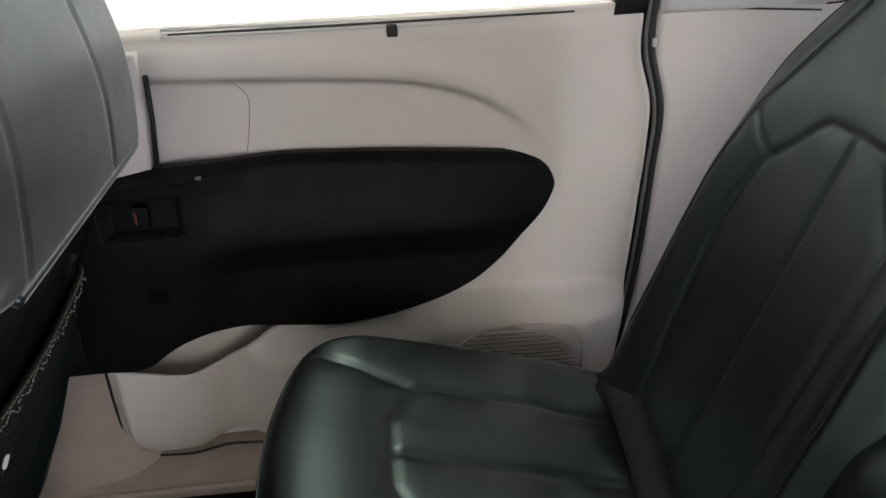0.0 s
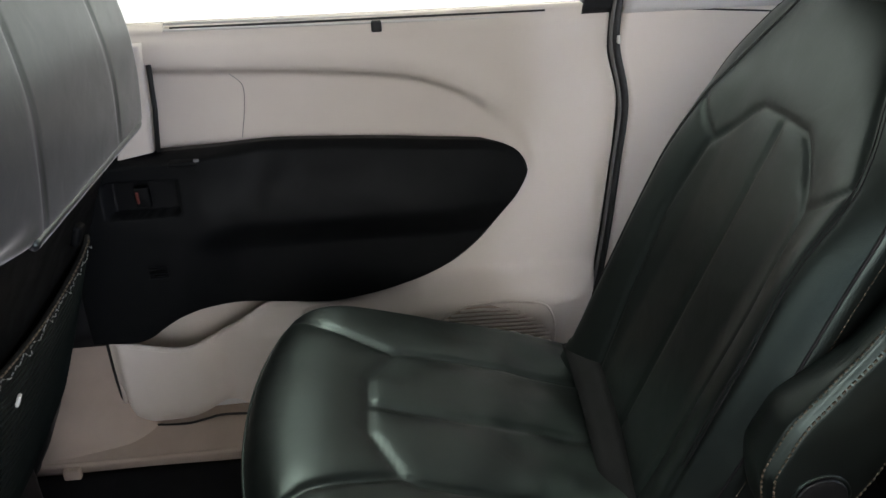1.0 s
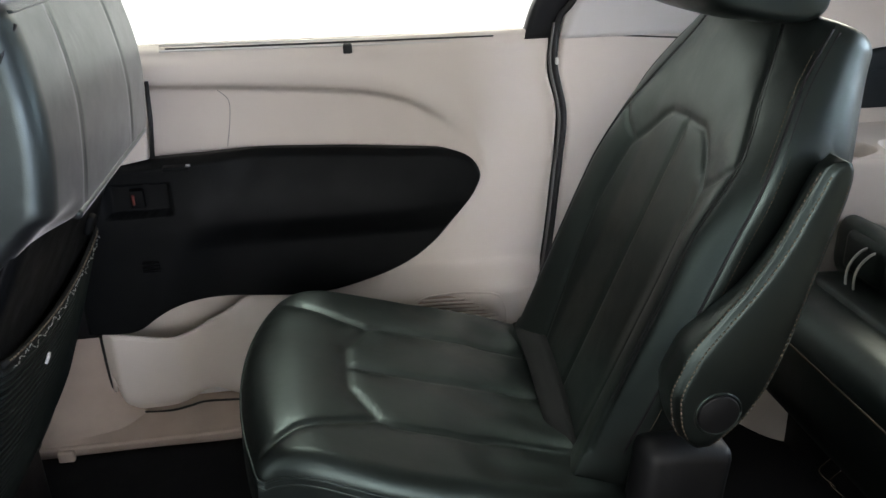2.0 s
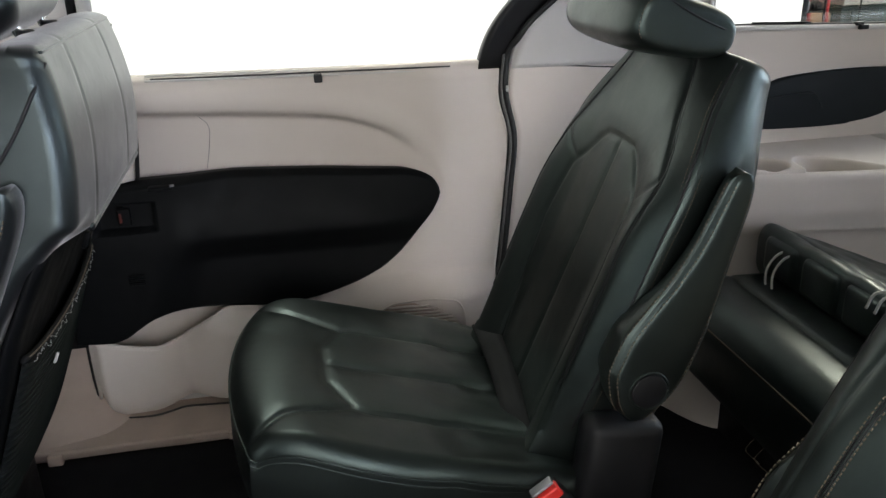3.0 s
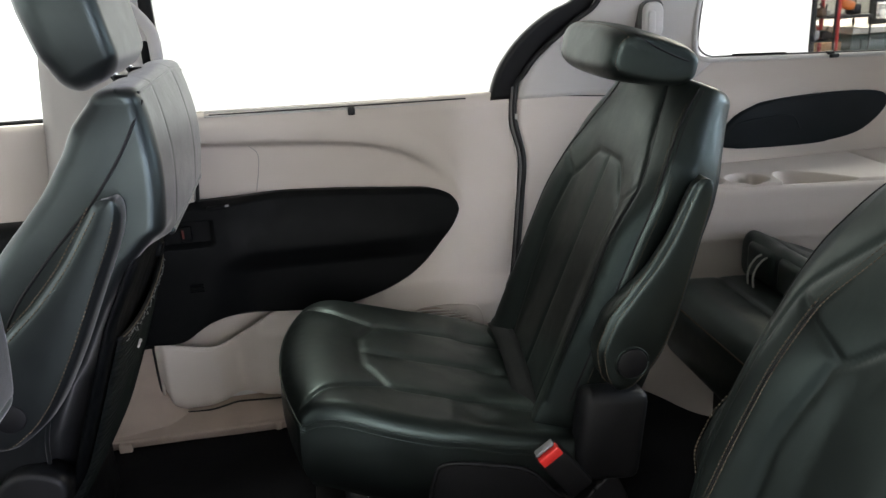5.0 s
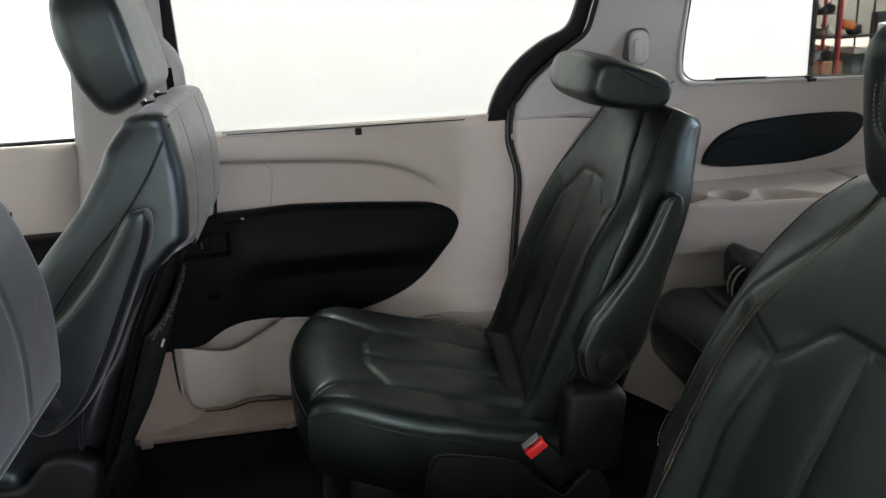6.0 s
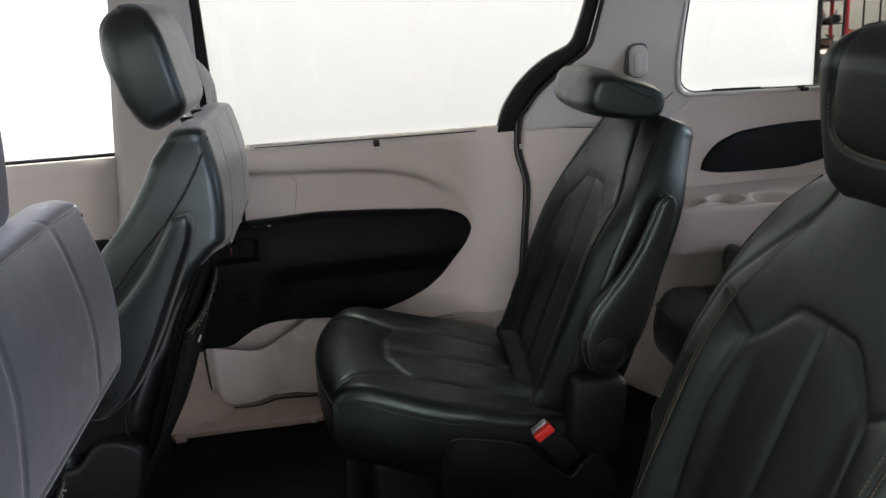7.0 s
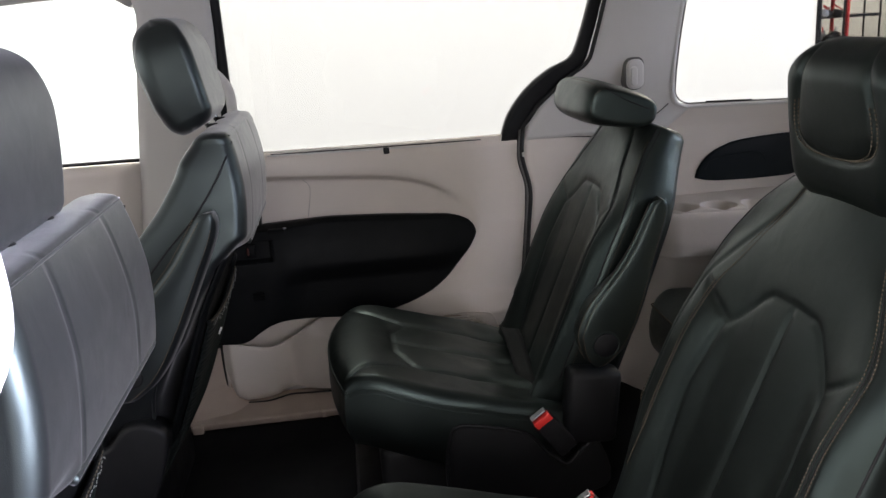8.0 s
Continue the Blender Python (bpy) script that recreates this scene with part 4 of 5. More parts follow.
    for lv in range(1, levels + 1):
        f = lv / levels
        base = len(verts)
        for idx in rim:
            p = verts[idx]
            c = Vector((0.31, cy, p.z))
            low = 0.140 + 0.055 * step(0.30, 0.06, p.x)
            z = p.z + (low - p.z) * f
            k = 1 + 0.014 * math.sin(math.pi * min(1.0, f * 1.1)) - 0.05 * f ** 5
            verts.append(Vector((c.x + (p.x - c.x) * k, c.y + (p.y - c.y) * k, z)))
        nring = list(range(base, base + len(rim)))
        for i in range(len(rim)):
            j = (i + 1) % len(rim)
            faces.append((ring[i], ring[j], nring[j], nring[i]))
        ring = nring
    faces.append(tuple(ring))
    cushion = raw("cushion", verts, faces, LEATHER, seat)
    # seam with a flat fell below it where the top meets the sides
    for lift in (0.0, -0.010):
        tube("piping", [verts[k] + Vector((0, 0, 0.004 + lift)) for k in rim[n + m + n - 2 - 8:] + rim[:n - 8]], 0.0016, LEATHER, cushion)
    # base, side shield, recliner cover
    rbox("pedestal", (0.32, cy, 0.06), (0.36, 0.36, 0.18), 0.02, PLASTIC, seat)
    rbox("foot_frame", (0.34, cy, -0.005), (0.52, 0.40, 0.03), 0.01, PLASTIC, seat)
    ys = cy + inboard * 0.262
    y0, y1 = (ys, ys + 0.03) if inboard < 0 else (ys, ys - 0.03)
    prism("side_shield", smooth2([(0.275, 0.04), (0.275, 0.14), (0.284, 0.200), (0.302, 0.232), (0.36, 0.224), (0.445, 0.198), (0.485, 0.150), (0.53, 0.11), (0.57, 0.15), (0.60, 0.16), (0.62, 0.05), (0.45, 0.02)], 50), y0, y1, PLASTIC, seat, bevel=0.006)
    tube("shield_bead", spline([(0.277, ys, 0.05), (0.277, ys, 0.15), (0.286, ys, 0.205), (0.304, ys, 0.230), (0.36, ys, 0.222), (0.445, ys, 0.196), (0.487, ys, 0.148), (0.53, ys, 0.112), (0.56, ys, 0.14)], 40), 0.004, PLASTIC, seat)
    rbox("recliner_cover", (0.590, cy + inboard * 0.238, 0.235), (0.115, 0.060, 0.165), 0.018, PLASTIC, seat, m=pose(0, 0, 0, 0, 6, 0))
    rbox("recliner_cover", (0.590, cy - inboard * 0.238, 0.235), (0.115, 0.050, 0.165), 0.018, PLASTIC, seat, m=pose(0, 0, 0, 0, 6, 0))
    ya = cy + inboard * 0.254
    yf = cy + inboard * 0.284
    low, high = ((0.610, 0.385), (0.731, 0.660)) if folded else ((0.632, 0.380), (0.760, 0.656))
    arm = armrest(seat, low, high, yf, LEATHER, inboard)
    cyl("pivot_cap", (low[0], yf + inboard * 0.001, low[1]), (0, 1, 0), 0.025, 0.016, PLASTIC, arm)
    tube("cap_ring", [(low[0] + 0.027 * math.cos(q), yf + inboard * 0.0055, low[1] + 0.027 * math.sin(q)) for q in span(0, 2 * math.pi, 32)], 0.0018, LEATHER, arm)
    # lap belt end and buckle
    bk = Vector((0.482, ya + inboard * 0.012, 0.222))
    mb = pose(0, 0, 0, 0, -36, 0)
    buckle = rbox("buckle", bk + Vector((0.022, 0, -0.03)), (0.046, 0.028, 0.10), 0.006, PLASTIC, seat, m=pose(0, 0, 0, 0, -38, 0))
    rbox("release_button", bk + Vector((-0.004, inboard * 0.008, 0.006)), (0.040, 0.018, 0.018), 0.003, RED, buckle, "red release button", m=mb)
    rbox("buckle_mouth", bk + Vector((-0.013, inboard * 0.004, 0.018)), (0.036, 0.016, 0.005), 0.002, GREY, buckle, m=mb)
    # belt webbing across the gap of cushion and back
    sheet("belt_strap", lambda u, v: (0.500 - 0.02 * u + 0.040 * (v - 0.5), cy - inboard * 0.20 + inboard * 0.44 * u, 0.266 - 0.055 * u ** 2 + 0.012 * (v - 0.5) + 0.008 * math.sin(6 * u)), span(0, 1, 24), span(0, 1, 4), WEB, seat, (0, 0, -0.002))
    # headrest
    top = place(0, 0.05, 0.60)
    if folded:
        c = Vector((0.703, cy, 0.834))
        hr = pose(0, 0, 0, 0, 14, 0).to_3x3()
        at = lambda w, d, v: c + hr @ Vector((v, w, 0.036 - d))

        def puffy(g, w):
            """rounded cushion: g runs round its section, w across it"""
            q = 0.140 * math.copysign(abs(math.sin(w)) ** 0.72, w)
            k = max(0.0, math.cos(w)) ** 0.34
            cg, sg = math.cos(g), math.sin(g)
            v = 0.084 * math.copysign(abs(cg) ** 0.62, cg) * (0.55 + 0.45 * k)
            d = 0.044 * math.copysign(abs(sg) ** 0.66, sg) * (0.25 + 0.75 * k) * (1 - 0.18 * v / 0.084)
            return at(q, 0.036 - d, v)
        verts, faces = grid(puffy, [2 * math.pi * i / 64 for i in range(65)], [math.pi * (i / 60 - 0.5) for i in range(61)])
        faces += [tuple(61 * i for i in range(64)), tuple(61 * i + 60 for i in range(64))]
        head = raw("headrest", verts, faces, LEATHER, seat)
        for sgn in (-1, 1):
            # a seam that sweeps down over each end, and one round the front panel
            tube("piping", [at(sgn * (0.1402 - 0.006 * (2 * q - 1) ** 4), 0.036 - (0.034 - 0.046 * q + 0.020 * q * q), -0.046 + 0.116 * q) for q in span(0, 1, 40)], 0.0014, PLASTIC, head)
        panel = [Vector(puffy(2.36, math.pi * (i / 40 - 0.5))) for i in range(3, 38)] + [Vector(puffy(2.36 + 1.56 * i / 12, math.pi * (37 / 40 - 0.5))) for i in range(13)]
        stitches("stitching", panel[::-1], head, 0.0052, 0.0007)
        stitches("stitching", [Vector(puffy(2.36 + 1.56 * i / 12, -math.pi * (37 / 40 - 0.5))) for i in range(13)], head, 0.0052, 0.0007)
        bars = [(0.74, 0.80), (0.765, 0.84)]
    else:
        ph = plane((0.718, cy, 0.785), 0)
        hl = smooth2([(-0.058, 0.190), (-0.070, 0.150), (-0.080, 0.105), (-0.076, 0.076), (-0.05, 0.062), (0.0, 0.058), (0.05, 0.062), (0.076, 0.076), (0.080, 0.105), (0.070, 0.150), (0.058, 0.19)], 60)
        head = pad("headrest", lambda w, d, v: ph(w, d - 0.10 * (v - 0.04), v), lambda v: 0.122 + 0.010 * math.sin(math.pi * min(1, max(0, v / 0.2))), -0.020, 0.198, lambda v: 0.105, [hl], LEATHER, seat, puff=0.003, cap=0.052, nf=90, nr=40, nv=90, rc=0.046, rr=0.04)
        stitches("stitching", [ph(w * 0.94, 0.0012 - 0.10 * (v - 0.04), v) for w, v in hl[9:-9]], head)
        stitches("stitching", [ph(w * 1.06, 0.0012 - 0.10 * (v - 0.04), v) for w, v in hl[9:-9]], head)
        bars = [(0.80, 0.77), (0.775, 0.83)]
    for s in (-1, 1):
        tube("headrest_post", [(bars[0][0], cy + s * 0.06, bars[0][1] - 0.02), (bars[1][0], cy + s * 0.06, bars[1][1])], 0.006, CHROME, seat)
        rbox("post_collar", (bars[0][0], cy + s * 0.06, bars[0][1] - 0.006), (0.034, 0.034, 0.010), 0.004, PLASTIC, seat)
    return seat


second_row_seat(1.272, -1, True, "second row seats")
second_row_seat(0.418, 1, False, "second row seats")


def front_seat(cy, inboard, dx, dz, up, label):
    seat = thing("front_seat", label, "car seat", "front seats")
    o = (-0.425 + dx, cy, 0.30 + dz)
    leaned = plane(o, 20.0)
    # the top of the back is level, its rear edge crisp
    place = lambda w, d, v: leaned(w, d, v - 0.37 * max(0.0, 0.131 - d) * step(0.55, 0.634, v))
    CAP, RR, TOP_V = 0.015, 0.026, 0.642
    V = [-0.20, -0.10, 0.0, 0.1, 0.2, 0.3, 0.4, 0.5, 0.56, 0.62]
    HW = [0.18, 0.20, 0.225, 0.250, 0.264, 0.268, 0.260, 0.246, 0.236, 0.222]
    # rear face: a leather upper part that ends in a hem, and the hard shell below it
    UPPER = lambda v: bend(v, [0.36, 0.42, 0.48, 0.54, 0.60, 0.65], [0.222, 0.217, 0.206, 0.188, 0.158, 0.124])
    SHELL = lambda v: ramp(v, [-0.20, -0.10, 0.03, 0.12, 0.30, 0.38, 0.45], [0.130, 0.150, 0.168, 0.170, 0.172, 0.182, 0.192])
    FRONT = lambda v: ramp(v, [0.30, 0.383, 0.464, 0.527, 0.57, 0.60, 0.65], [0.0, 0.019, 0.042, 0.056, 0.060, 0.066, 0.080])
    REAR = lambda v: SHELL(v) - 0.005 + (UPPER(v) - SHELL(v) + 0.005) * step(0.398, 0.436, v)
    HEM_D = lambda v: ramp(v, [0.10, 0.191, 0.234, 0.322, 0.396, 0.459, 0.48], [0.120, 0.131, 0.1435, 0.155, 0.175, 0.208, 0.215])
    sweep = lambda w, v: max(0.0, REAR(v) - HEM_D(v)) * step(-0.13, -0.235, w) * step(0.47, 0.44, v)

    def skin(w, v):
        """depth of the rear face of the back at w, v"""
        inset = float(drop(min(v + 0.16, TOP_V - v), CAP))
        return REAR(v) - inset - float(drop(max(0.0, ramp(v, V, HW) - inset - abs(w)), RR)) - sweep(w, v)

    def flank(v, d):
        """half-width of the back at v, d behind its widest line"""
        inset = float(drop(min(v + 0.16, TOP_V - v), CAP))
        q = min(RR, max(0.0, REAR(v) - inset - d))
        return ramp(v, V, HW) - inset - (RR - math.sqrt(max(0.0, RR ** 2 - (RR - q) ** 2)))
    rear = [[(s * 0.100, 0.64), (s * 0.112, 0.56), (s * 0.130, 0.42)] for s in (-1, 1)]
    back = pad("backrest", place, lambda v: ramp(v, V, HW), -0.16, TOP_V, REAR, BACK_LINES, LEATHER2, seat, front=bolster, rear_lines=rear, nf=90, nr=120, nv=220, cap=CAP, rc=0.026, rr=RR, start=FRONT, rear=sweep)
    for s in (-1, 1):
        tube("piping", spline([place(s * 0.203, skin(0.203, 0.624), 0.624)] + [place(s * flank(v, d), d, v) for d, v in ((0.139, 0.59), (0.130, 0.54), (0.110, 0.475), (0.090, 0.43), (0.076, 0.40), (0.045, 0.32), (0.03, 0.25))], 70), 0.0022, PLASTIC, back)
    # seam between the top panel and the rear panel
    tube("piping", [place(w, skin(w, 0.633), 0.633) for w in span(-0.203, 0.203, 50)], 0.0018, LEATHER2, back)
    # hard shell low on the back with a net pocket
    n, m = 30, 40

    def shell(u, t):
        v = -0.13 + (0.436 + 0.13) * t
        w = (u * 2 - 1) * (ramp(v, V, HW) - 0.012)
        return place(w, SHELL(v) - float(drop(ramp(v, V, HW) - abs(w), 0.034)), v)
    sheet("back_shell", shell, span(0, 1, n), span(0, 1, m), INSERT, seat, (-0.006, 0, 0.002), "black hard plastic back shell")
    tube("hem", [place(w, UPPER(0.432) - 0.003 - float(drop(0.252 - abs(w), 0.034)), 0.430) for w in span(-0.150, 0.246, 60)], 0.0056, LEATHER2, back)
    for s in (-1, 1):
        tube("side_bead", spline([place(s * (ramp(v, V, HW) - 0.004), d, v) for d, v in ((0.140, 0.36), (0.126, 0.31), (0.112, 0.24), (0.108, 0.12), (0.118, 0.05), (0.130, -0.02), (0.125, -0.10))], 40), 0.0035, LEATHER2, seat)

    def pocket(u, t):
        w = (u * 2 - 1) * 0.205
        top = 0.262 - 0.015 * math.sin(math.pi * u)
        v = -0.14 + (top + 0.14) * t
        return place(w, SHELL(v) + 0.003 - float(drop(ramp(v, V, HW) - abs(w), 0.034)) + 0.018 * math.sin(math.pi * u) ** 0.5 * math.sin(math.pi * (0.10 + 0.64 * t)), v)
    net = sheet("net_pocket", pocket, span(0, 1, 30), span(0, 1, 20), WEB, seat, (0.002, 0, 0), "black net map pocket")
    for i in range(38):
        t = 0.02 + 0.97 * i / 37
        tube("net_cord", [Vector(pocket(u, t)) + Vector((0.002, 0, 0)) for u in span(0, 1, 24)], 0.0024, NET, net, segs=5)
    tube("pocket_elastic", [pocket(u, 1.0) for u in span(0, 1, 30)], 0.005, WEB, net, segs=6)
    stitches("stitching", [Vector(pocket(u, 1.0)) + Vector((0.004, 0, 0.003)) for u in span(0.02, 0.98, 40)], net, 0.009, 0.0012, THREAD)
    rng = random.Random(7)
    fray = [Vector(pocket(u, 0.985)) + Vector((0.006, 0, 0.004)) for u in span(0.03, 0.97, 70)]
    stitches("fray", [p + Vector((0.004 * rng.random(), 0, 0.012 * (rng.random() - 0.5))) for p in fray], net, 0.007, 0.0007, FRAY)
    rbox("net_knob", place(0.150, SHELL(0.30) + 0.004, 0.292), (0.012, 0.020, 0.030), 0.004, INSERT, net, "black pocket strap end", m=pose(0, 0, 0, 0, 20, 0))
    rbox("net_hook", place(inboard * 0.075, SHELL(0.2) + 0.024, 0.20), (0.004, 0.006, 0.016), 0.0015, CORD, net, "small grey net hook", m=pose(0, 0, 0, 0, 25, 0))
    ya = cy + inboard * 0.312
    arm = armrest(seat, (-0.302 + dx, 0.434 + dz), (-0.130 + dx, 0.716 + dz), ya, LEATHER2, inboard, 0.015)
    cyl("pivot_cap", (-0.302 + dx, ya + inboard * 0.001, 0.434 + dz), (0, 1, 0), 0.022, 0.014, PLASTIC, arm)
    # cushion, shields and base
    cush = plane((-0.86 + dx, cy, 0.36 + dz), 98)
    pad("cushion", cush, lambda v: 0.255, 0.0, 0.48, lambda v: 0.16, [[(0.16, 0.0), (0.16, 0.48)], [(-0.16, 0.0), (-0.16, 0.48)]], LEATHER2, seat, nf=50, nr=20, nv=50)
    for s in (-1, 1):
        ys = cy + s * 0.268
        prism("side_shield", smooth2([(-0.84 + dx, 0.16), (-0.80 + dx, 0.27), (-0.60 + dx, 0.29), (-0.45 + dx, 0.275), (-0.39 + dx, 0.272), (-0.351 + dx, 0.310), (-0.308 + dx, 0.317), (-0.270 + dx, 0.290), (-0.285 + dx, 0.22), (-0.34 + dx, 0.10), (-0.40 + dx, 0.06), (-0.70 + dx, 0.08)], 50), ys, ys - s * 0.05, PLASTIC, seat, bevel=0.010)
    rbox("seat_base", (-0.58 + dx, cy, 0.07), (0.50, 0.42, 0.18), 0.02, PLASTIC, seat)
    # headrest
    base = Vector((-0.207 + dx - (0.012 if inboard > 0 else 0), cy, 0.842 + dz + up))
    upright = plane(base, -15 if inboard < 0 else 0)
    # its underside rises towards the rear
    lean = lambda w, d, v: upright(w, d, v + 0.20 * max(0.0, d - 0.02) * step(0.07, 0.0, v))
    hh = lambda v: 0.121 + 0.010 * math.sin(math.pi * min(1, max(0, v / 0.2))) - 0.016 * max(0.0, (v - 0.15) / 0.07) ** 2
    pad("headrest", lean, hh, -0.008, 0.222, lambda v: 0.098 + 0.008 * step(0.0, 0.15, v) - 0.022 * max(0.0, (v - 0.14) / 0.08) ** 2, [smooth2([(-0.1, 0.2), (-0.1, 0.05), (0, 0.03), (0.1, 0.05), (0.1, 0.2)], 20)], LEATHER2, seat,
        puff=0.002, cap=0.030, nf=60, nr=60, nv=90, rc=0.044, rr=0.020, start=lambda v: -0.014 + 0.026 * max(0.0, (v - 0.12) / 0.10) ** 2 + 0.014 * step(0.07, 0.0, v))
    for s in (-1, 1):
        tube("headrest_post", [place(s * 0.06, 0.086, 0.63), upright(s * 0.06, 0.064, 0.03)], 0.0065, CHROME, seat)
        cyl("post_collar", place(s * 0.06, 0.086, 0.641), (0.0, 0, 1.0), 0.0105, 0.006, PLASTIC, seat)
    return seat


front_seat(1.272, -1, 0.0, 0.004, 0.0, "black leather front passenger seat with net pocket behind")
front_seat(0.418, 1, -0.092, -0.014, -0.005, "black leather driver seat with raised armrest")

# ---- third row ----
third = thing("rear_bench", "black leather third row bench with its back folded forward", "car seat")
pad("cushion", lambda w, d, v: Vector((0.876 + v, 1.17 + w, 0.324 - 0.05 * v - d)), lambda v: 0.335, 0.0, 0.50, lambda v: 0.215 - 0.02 * step(0.2, 0.0, v), [[(-0.32, 0.13), (-0.2, 0.12), (0.2, 0.12), (0.32, 0.13)]], LEATHER, third, cap=0.070, rc=0.075, rr=0.03, nf=90, nr=30, nv=80)
tube("piping", spline([(0.930, 1.487, 0.262), (0.889, 1.462, 0.276), (0.880, 1.40, 0.280), (0.879, 1.2, 0.280), (0.879, 1.0, 0.280), (0.879, 0.90, 0.280)], 40), 0.0017, THREAD, third)
pad("backrest", lambda w, d, v: Vector((1.070 + v, 1.17 + w, 0.414 - 0.42 * v - d + 0.004 * noise.noise((w * 20, v * 14, d * 20)))), lambda v: 0.335, 0.0, 0.50, lambda v: 0.115, [[(-0.3, 0.06), (0.3, 0.06)]], LEATHER, third, cap=0.03, rc=0.03, nf=90, nr=30, nv=90)
for s in (0.12, 0.0, -0.12):
    rbox("back_fold", (1.076, 1.28 + s, 0.357), (0.030, 0.105, 0.075), 0.014, LEATHER, third)
for k in range(2):
    tube("pull_cord", spline([(1.077, 1.385 - 0.022 * k, 0.385), (1.052, 1.39 - 0.022 * k, 0.375), (1.037, 1.395 - 0.022 * k, 0.34), (1.042, 1.39 - 0.022 * k, 0.28)], 20), 0.0024, CORD, third)
    tube("pull_cord", spline([(1.10, 1.12 - 0.02 * k, 0.412), (1.05, 1.12 - 0.02 * k, 0.417), (1.035, 1.12 - 0.02 * k, 0.392)], 12), 0.0024, CORD, third)
    tube("hanging_cord", spline([(0.95, 1.20 - 0.03 * k, 0.14), (0.94, 1.22 - 0.03 * k, 0.10), (0.938, 1.24 - 0.03 * k, 0.06), (0.95, 1.21 - 0.03 * k, 0.05)], 16), 0.0010, THREAD, third)
rbox("bench_base", (1.22, 1.17, 0.05), (0.46, 0.60, 0.20), 0.02, PLASTIC, third)

# ---- workshop beyond the partition ----
GREEN = material("dark_green_paint", (0.03, 0.055, 0.045), 0.5, blotch=0.1, blotch_size=3)
TOP = material("pale_worktop", (0.55, 0.52, 0.46), 0.5, blotch=0.06, blotch_size=5)
CARD = material("cardboard", (0.55, 0.36, 0.18), 0.85, blotch=0.08, blotch_size=5)
ORANGE = material("orange_plastic", (0.75, 0.20, 0.03), 0.45, blotch=0.05)
REDPAINT = material("red_paint", (0.50, 0.03, 0.03), 0.4, blotch=0.06)
PAPER = material("white_paper", (0.80, 0.80, 0.78), 0.8, blotch=0.01)
INK = material("grey_ink", (0.25, 0.25, 0.25), 0.8, blotch=0.05)

bench = thing("workbench", "dark green workbench with a pale worktop", "workbench")
rbox("body", (4.57, 5.42, 0.0), (1.50, 0.66, 0.84), 0.01, GREEN, bench)
rbox("worktop", (4.55, 5.38, 0.445), (1.58, 0.78, 0.04), 0.006, TOP, bench)
for k in range(3):
    rbox("drawer", (4.12 + 0.5 * k, 5.085, 0.30), (0.46, 0.02, 0.16), 0.004, GREEN, bench)
    rbox("drawer", (4.12 + 0.5 * k, 5.085, 0.0), (0.46, 0.02, 0.36), 0.004, GREEN, bench)

for k in range(2):
    sign = thing("notice_stand", "black framed notice standing on the worktop", "notice", "notices on the bench")
    x = 4.09 + 0.155 * k
    rbox("holder", (x, 5.20, 0.575), (0.125, 0.06, 0.22), 0.008, PLASTIC, sign)
    rbox("sheet", (x, 5.168, 0.555), (0.085, 0.004, 0.11), 0, PAPER, sign)
    rbox("print_bar", (x - 0.02, 5.164, 0.525), (0.03, 0.002, 0.02), 0, INK, sign)
    rbox("print_bar", (x, 5.164, 0.59), (0.06, 0.002, 0.012), 0, INK, sign)
    rbox("print_bar", (x, 5.164, 0.57), (0.06, 0.002, 0.012), 0, INK, sign)

# dark backdrop, added in place of the clutter behind the rack
unit = thing("clutter_backdrop", "dark brown cabinet-shaped backdrop for the clutter behind the rack", "cabinet")
rbox("body", (3.80, 6.45, 0.02), (0.70, 0.40, 0.88), 0.01, material("dark_brown_board", (0.06, 0.045, 0.035), 0.7, blotch=0.15), unit)
rbox("door", (3.62, 6.24, 0.02), (0.33, 0.02, 0.82), 0.006, bpy.data.materials["dark_brown_board"], unit)
rbox("door", (3.98, 6.24, 0.02), (0.33, 0.02, 0.82), 0.006, bpy.data.materials["dark_brown_board"], unit)
carton = thing("cardboard_box", "plain brown cardboard box on the floor", "box")
rbox("carton", (3.86, 6.10, -0.22), (0.44, 0.36, 0.40), 0.005, CARD, carton)
rbox("tape", (3.86, 6.10, -0.018), (0.44, 0.06, 0.004), 0, CARD, carton)
carton = thing("cardboard_box", "plain brown cardboard box on the floor", "box")
rbox("carton", (3.775, 5.30, -0.03), (0.22, 0.22, 0.78), 0.005, CARD, carton)
rbox("tape", (3.775, 5.30, 0.363), (0.22, 0.05, 0.004), 0, CARD, carton)

rack = thing("parts_rack", "red steel parts rack with thin black legs", "rack")
for px, py in ((3.62, 4.96), (3.62, 5.14), (3.86, 4.96), (3.86, 5.14)):
    tube("post", [(px, py, -0.42), (px, py, 1.5)], 0.014 if px < 3.7 else 0.007, REDPAINT if px < 3.7 else PLASTIC, rack)
for z in (0.545, 0.86, 1.2):
    rbox("shelf", (3.74, 5.05, z), (0.26, 0.20, 0.02), 0.003, PLASTIC, rack)
drill = thing("power_tool", "orange and black power tool on a rack shelf", "tool")
rbox("tool_body", (3.705, 5.02, 0.620), (0.11, 0.08, 0.06), 0.022, ORANGE, drill, m=pose(0, 0, 0, 0, 15, 0))
rbox("tool_grip", (3.765, 5.02, 0.590), (0.09, 0.07, 0.07), 0.02, PLASTIC, drill)
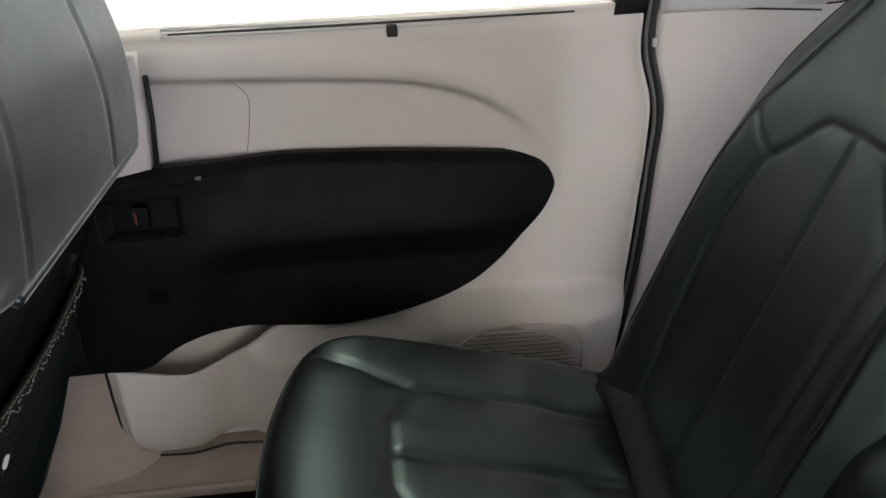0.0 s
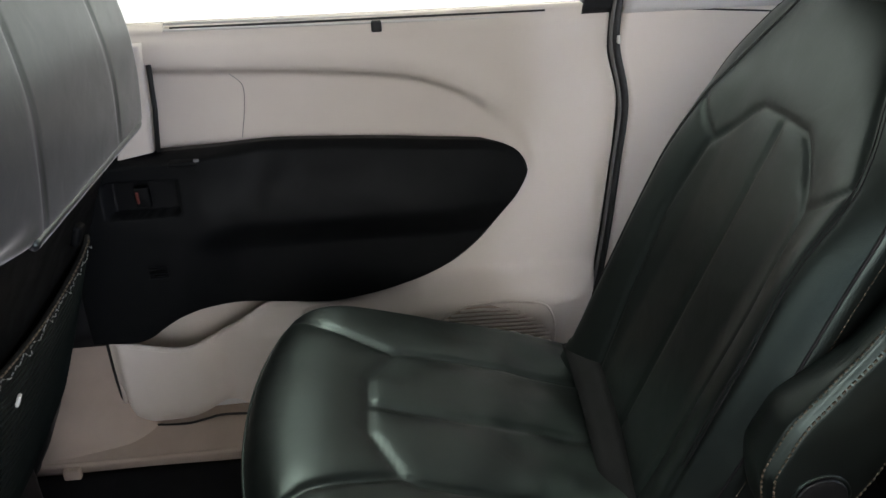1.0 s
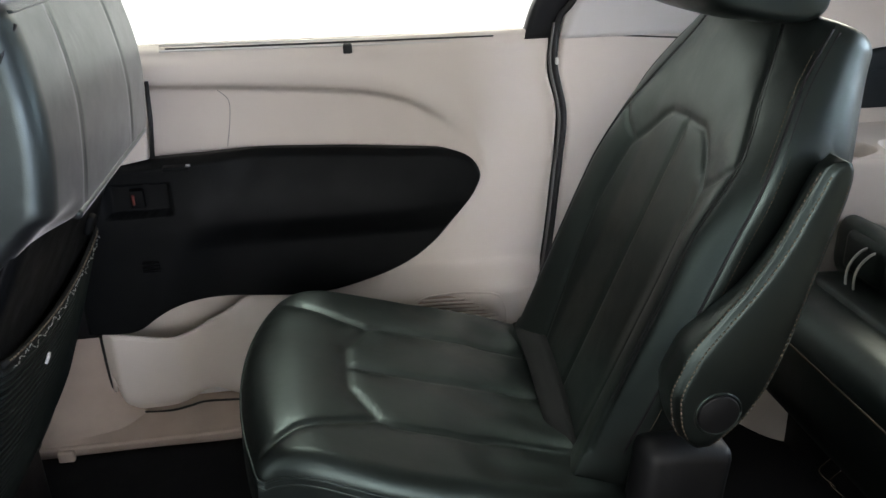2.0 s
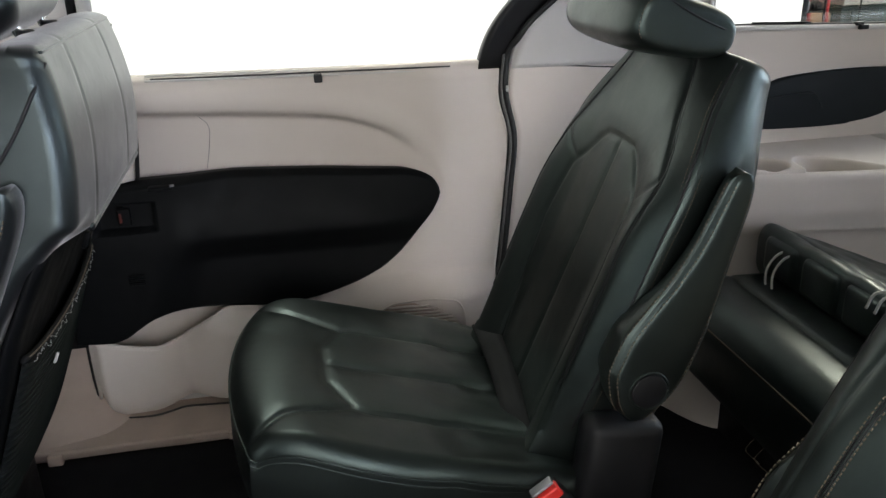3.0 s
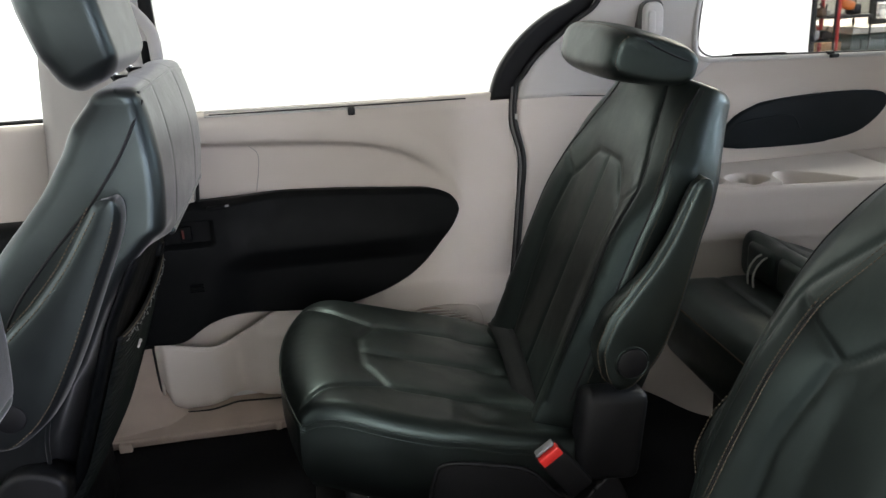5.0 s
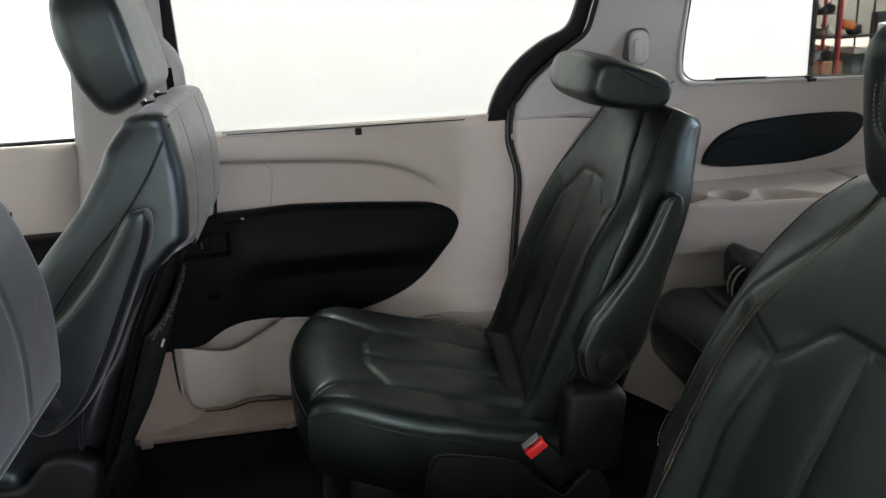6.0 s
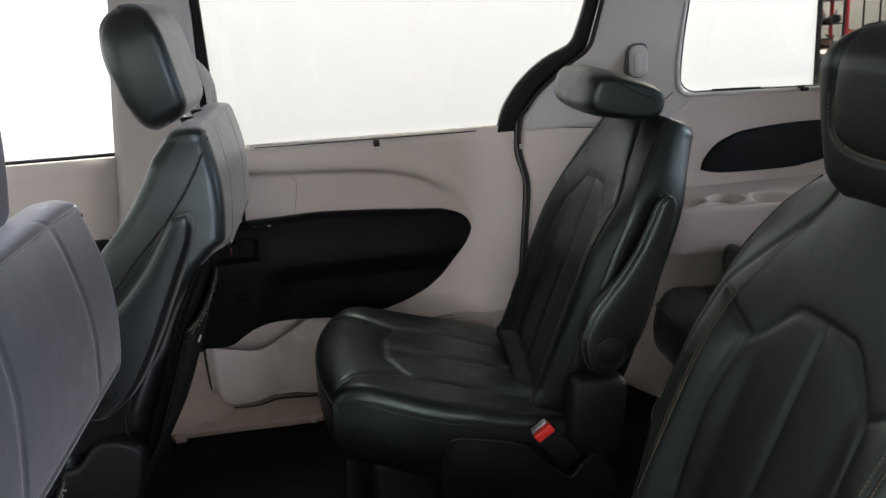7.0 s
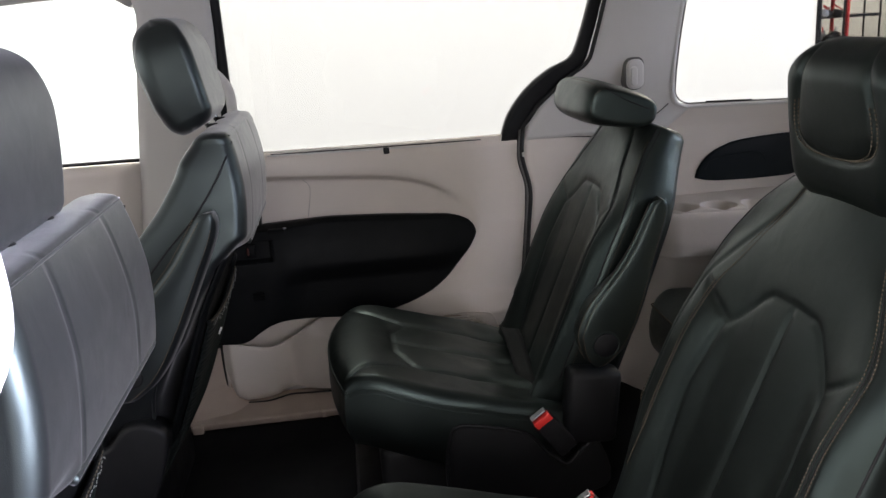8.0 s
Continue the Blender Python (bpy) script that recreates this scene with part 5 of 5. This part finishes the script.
RUST = material("rusty_brown_metal", (0.09, 0.05, 0.03), 0.7, blotch=0.25, blotch_size=30)
rng = random.Random(4)
wire = thing("wire_shelf", "narrow black wire shelf crowded with engine parts", "shelf")
for px, py in ((3.26, 4.84), (3.26, 5.32), (3.52, 4.84), (3.52, 5.32)):
    tube("upright", [(px, py, -0.42), (px, py, 1.52)], 0.008, PLASTIC, wire)
for k in range(12):
    z = -0.34 + 0.15 * k
    rbox("tier", (3.39, 5.08, z), (0.26, 0.48, 0.008), 0.002, PLASTIC, wire)
    for j in range(6):
        x, y, r = 3.29 + 0.040 * j + 0.015 * rng.random(), 4.87 + 0.12 * rng.random(), 0.014 + 0.020 * rng.random()
        pc = thing("engine_part", "dark oily metal engine part with bright edges", "machine part", "stacked engine parts")
        cyl("casing", (x, y, z + 0.003 + r), (rng.random() - 0.5, 1, 0), r, 0.05 + 0.06 * rng.random(), rng.choice([PLASTIC, RUST, PLASTIC, GREY]), pc, segs=14, bevel=0.006)
        cyl("flange", (x + 0.01, y - 0.03, z + 0.003 + r), (rng.random() - 0.5, 1, rng.random() - 0.5), r * 0.8, 0.02, rng.choice([GREY, PLASTIC, RUST, CORD]), pc, segs=14, bevel=0.004)
        tube("pipe", [(x, y, z + r), (x + 0.05 * (rng.random() - 0.5), y - 0.03, z + 2 * r), (x + 0.06 * (rng.random() - 0.5), y - 0.02, z + 2 * r + 0.03)], 0.006, rng.choice([GREY, PLASTIC, REDPAINT]), pc, segs=6)
stool = thing("workshop_stool", "thin black steel workshop stool", "stool")
for px, py in ((3.60, 5.46), (3.74, 5.46), (3.60, 5.60), (3.74, 5.60)):
    tube("leg", [(px, py, -0.42), (px, py, 0.36)], 0.010, PLASTIC, stool)
rbox("seat", (3.67, 5.53, 0.375), (0.20, 0.20, 0.03), 0.01, PLASTIC, stool)
for z in (0.0, 0.2):
    tube("rung", [(3.60, 5.46, z), (3.74, 5.46, z), (3.74, 5.60, z), (3.60, 5.60, z)], 0.007, PLASTIC, stool, closed=True)
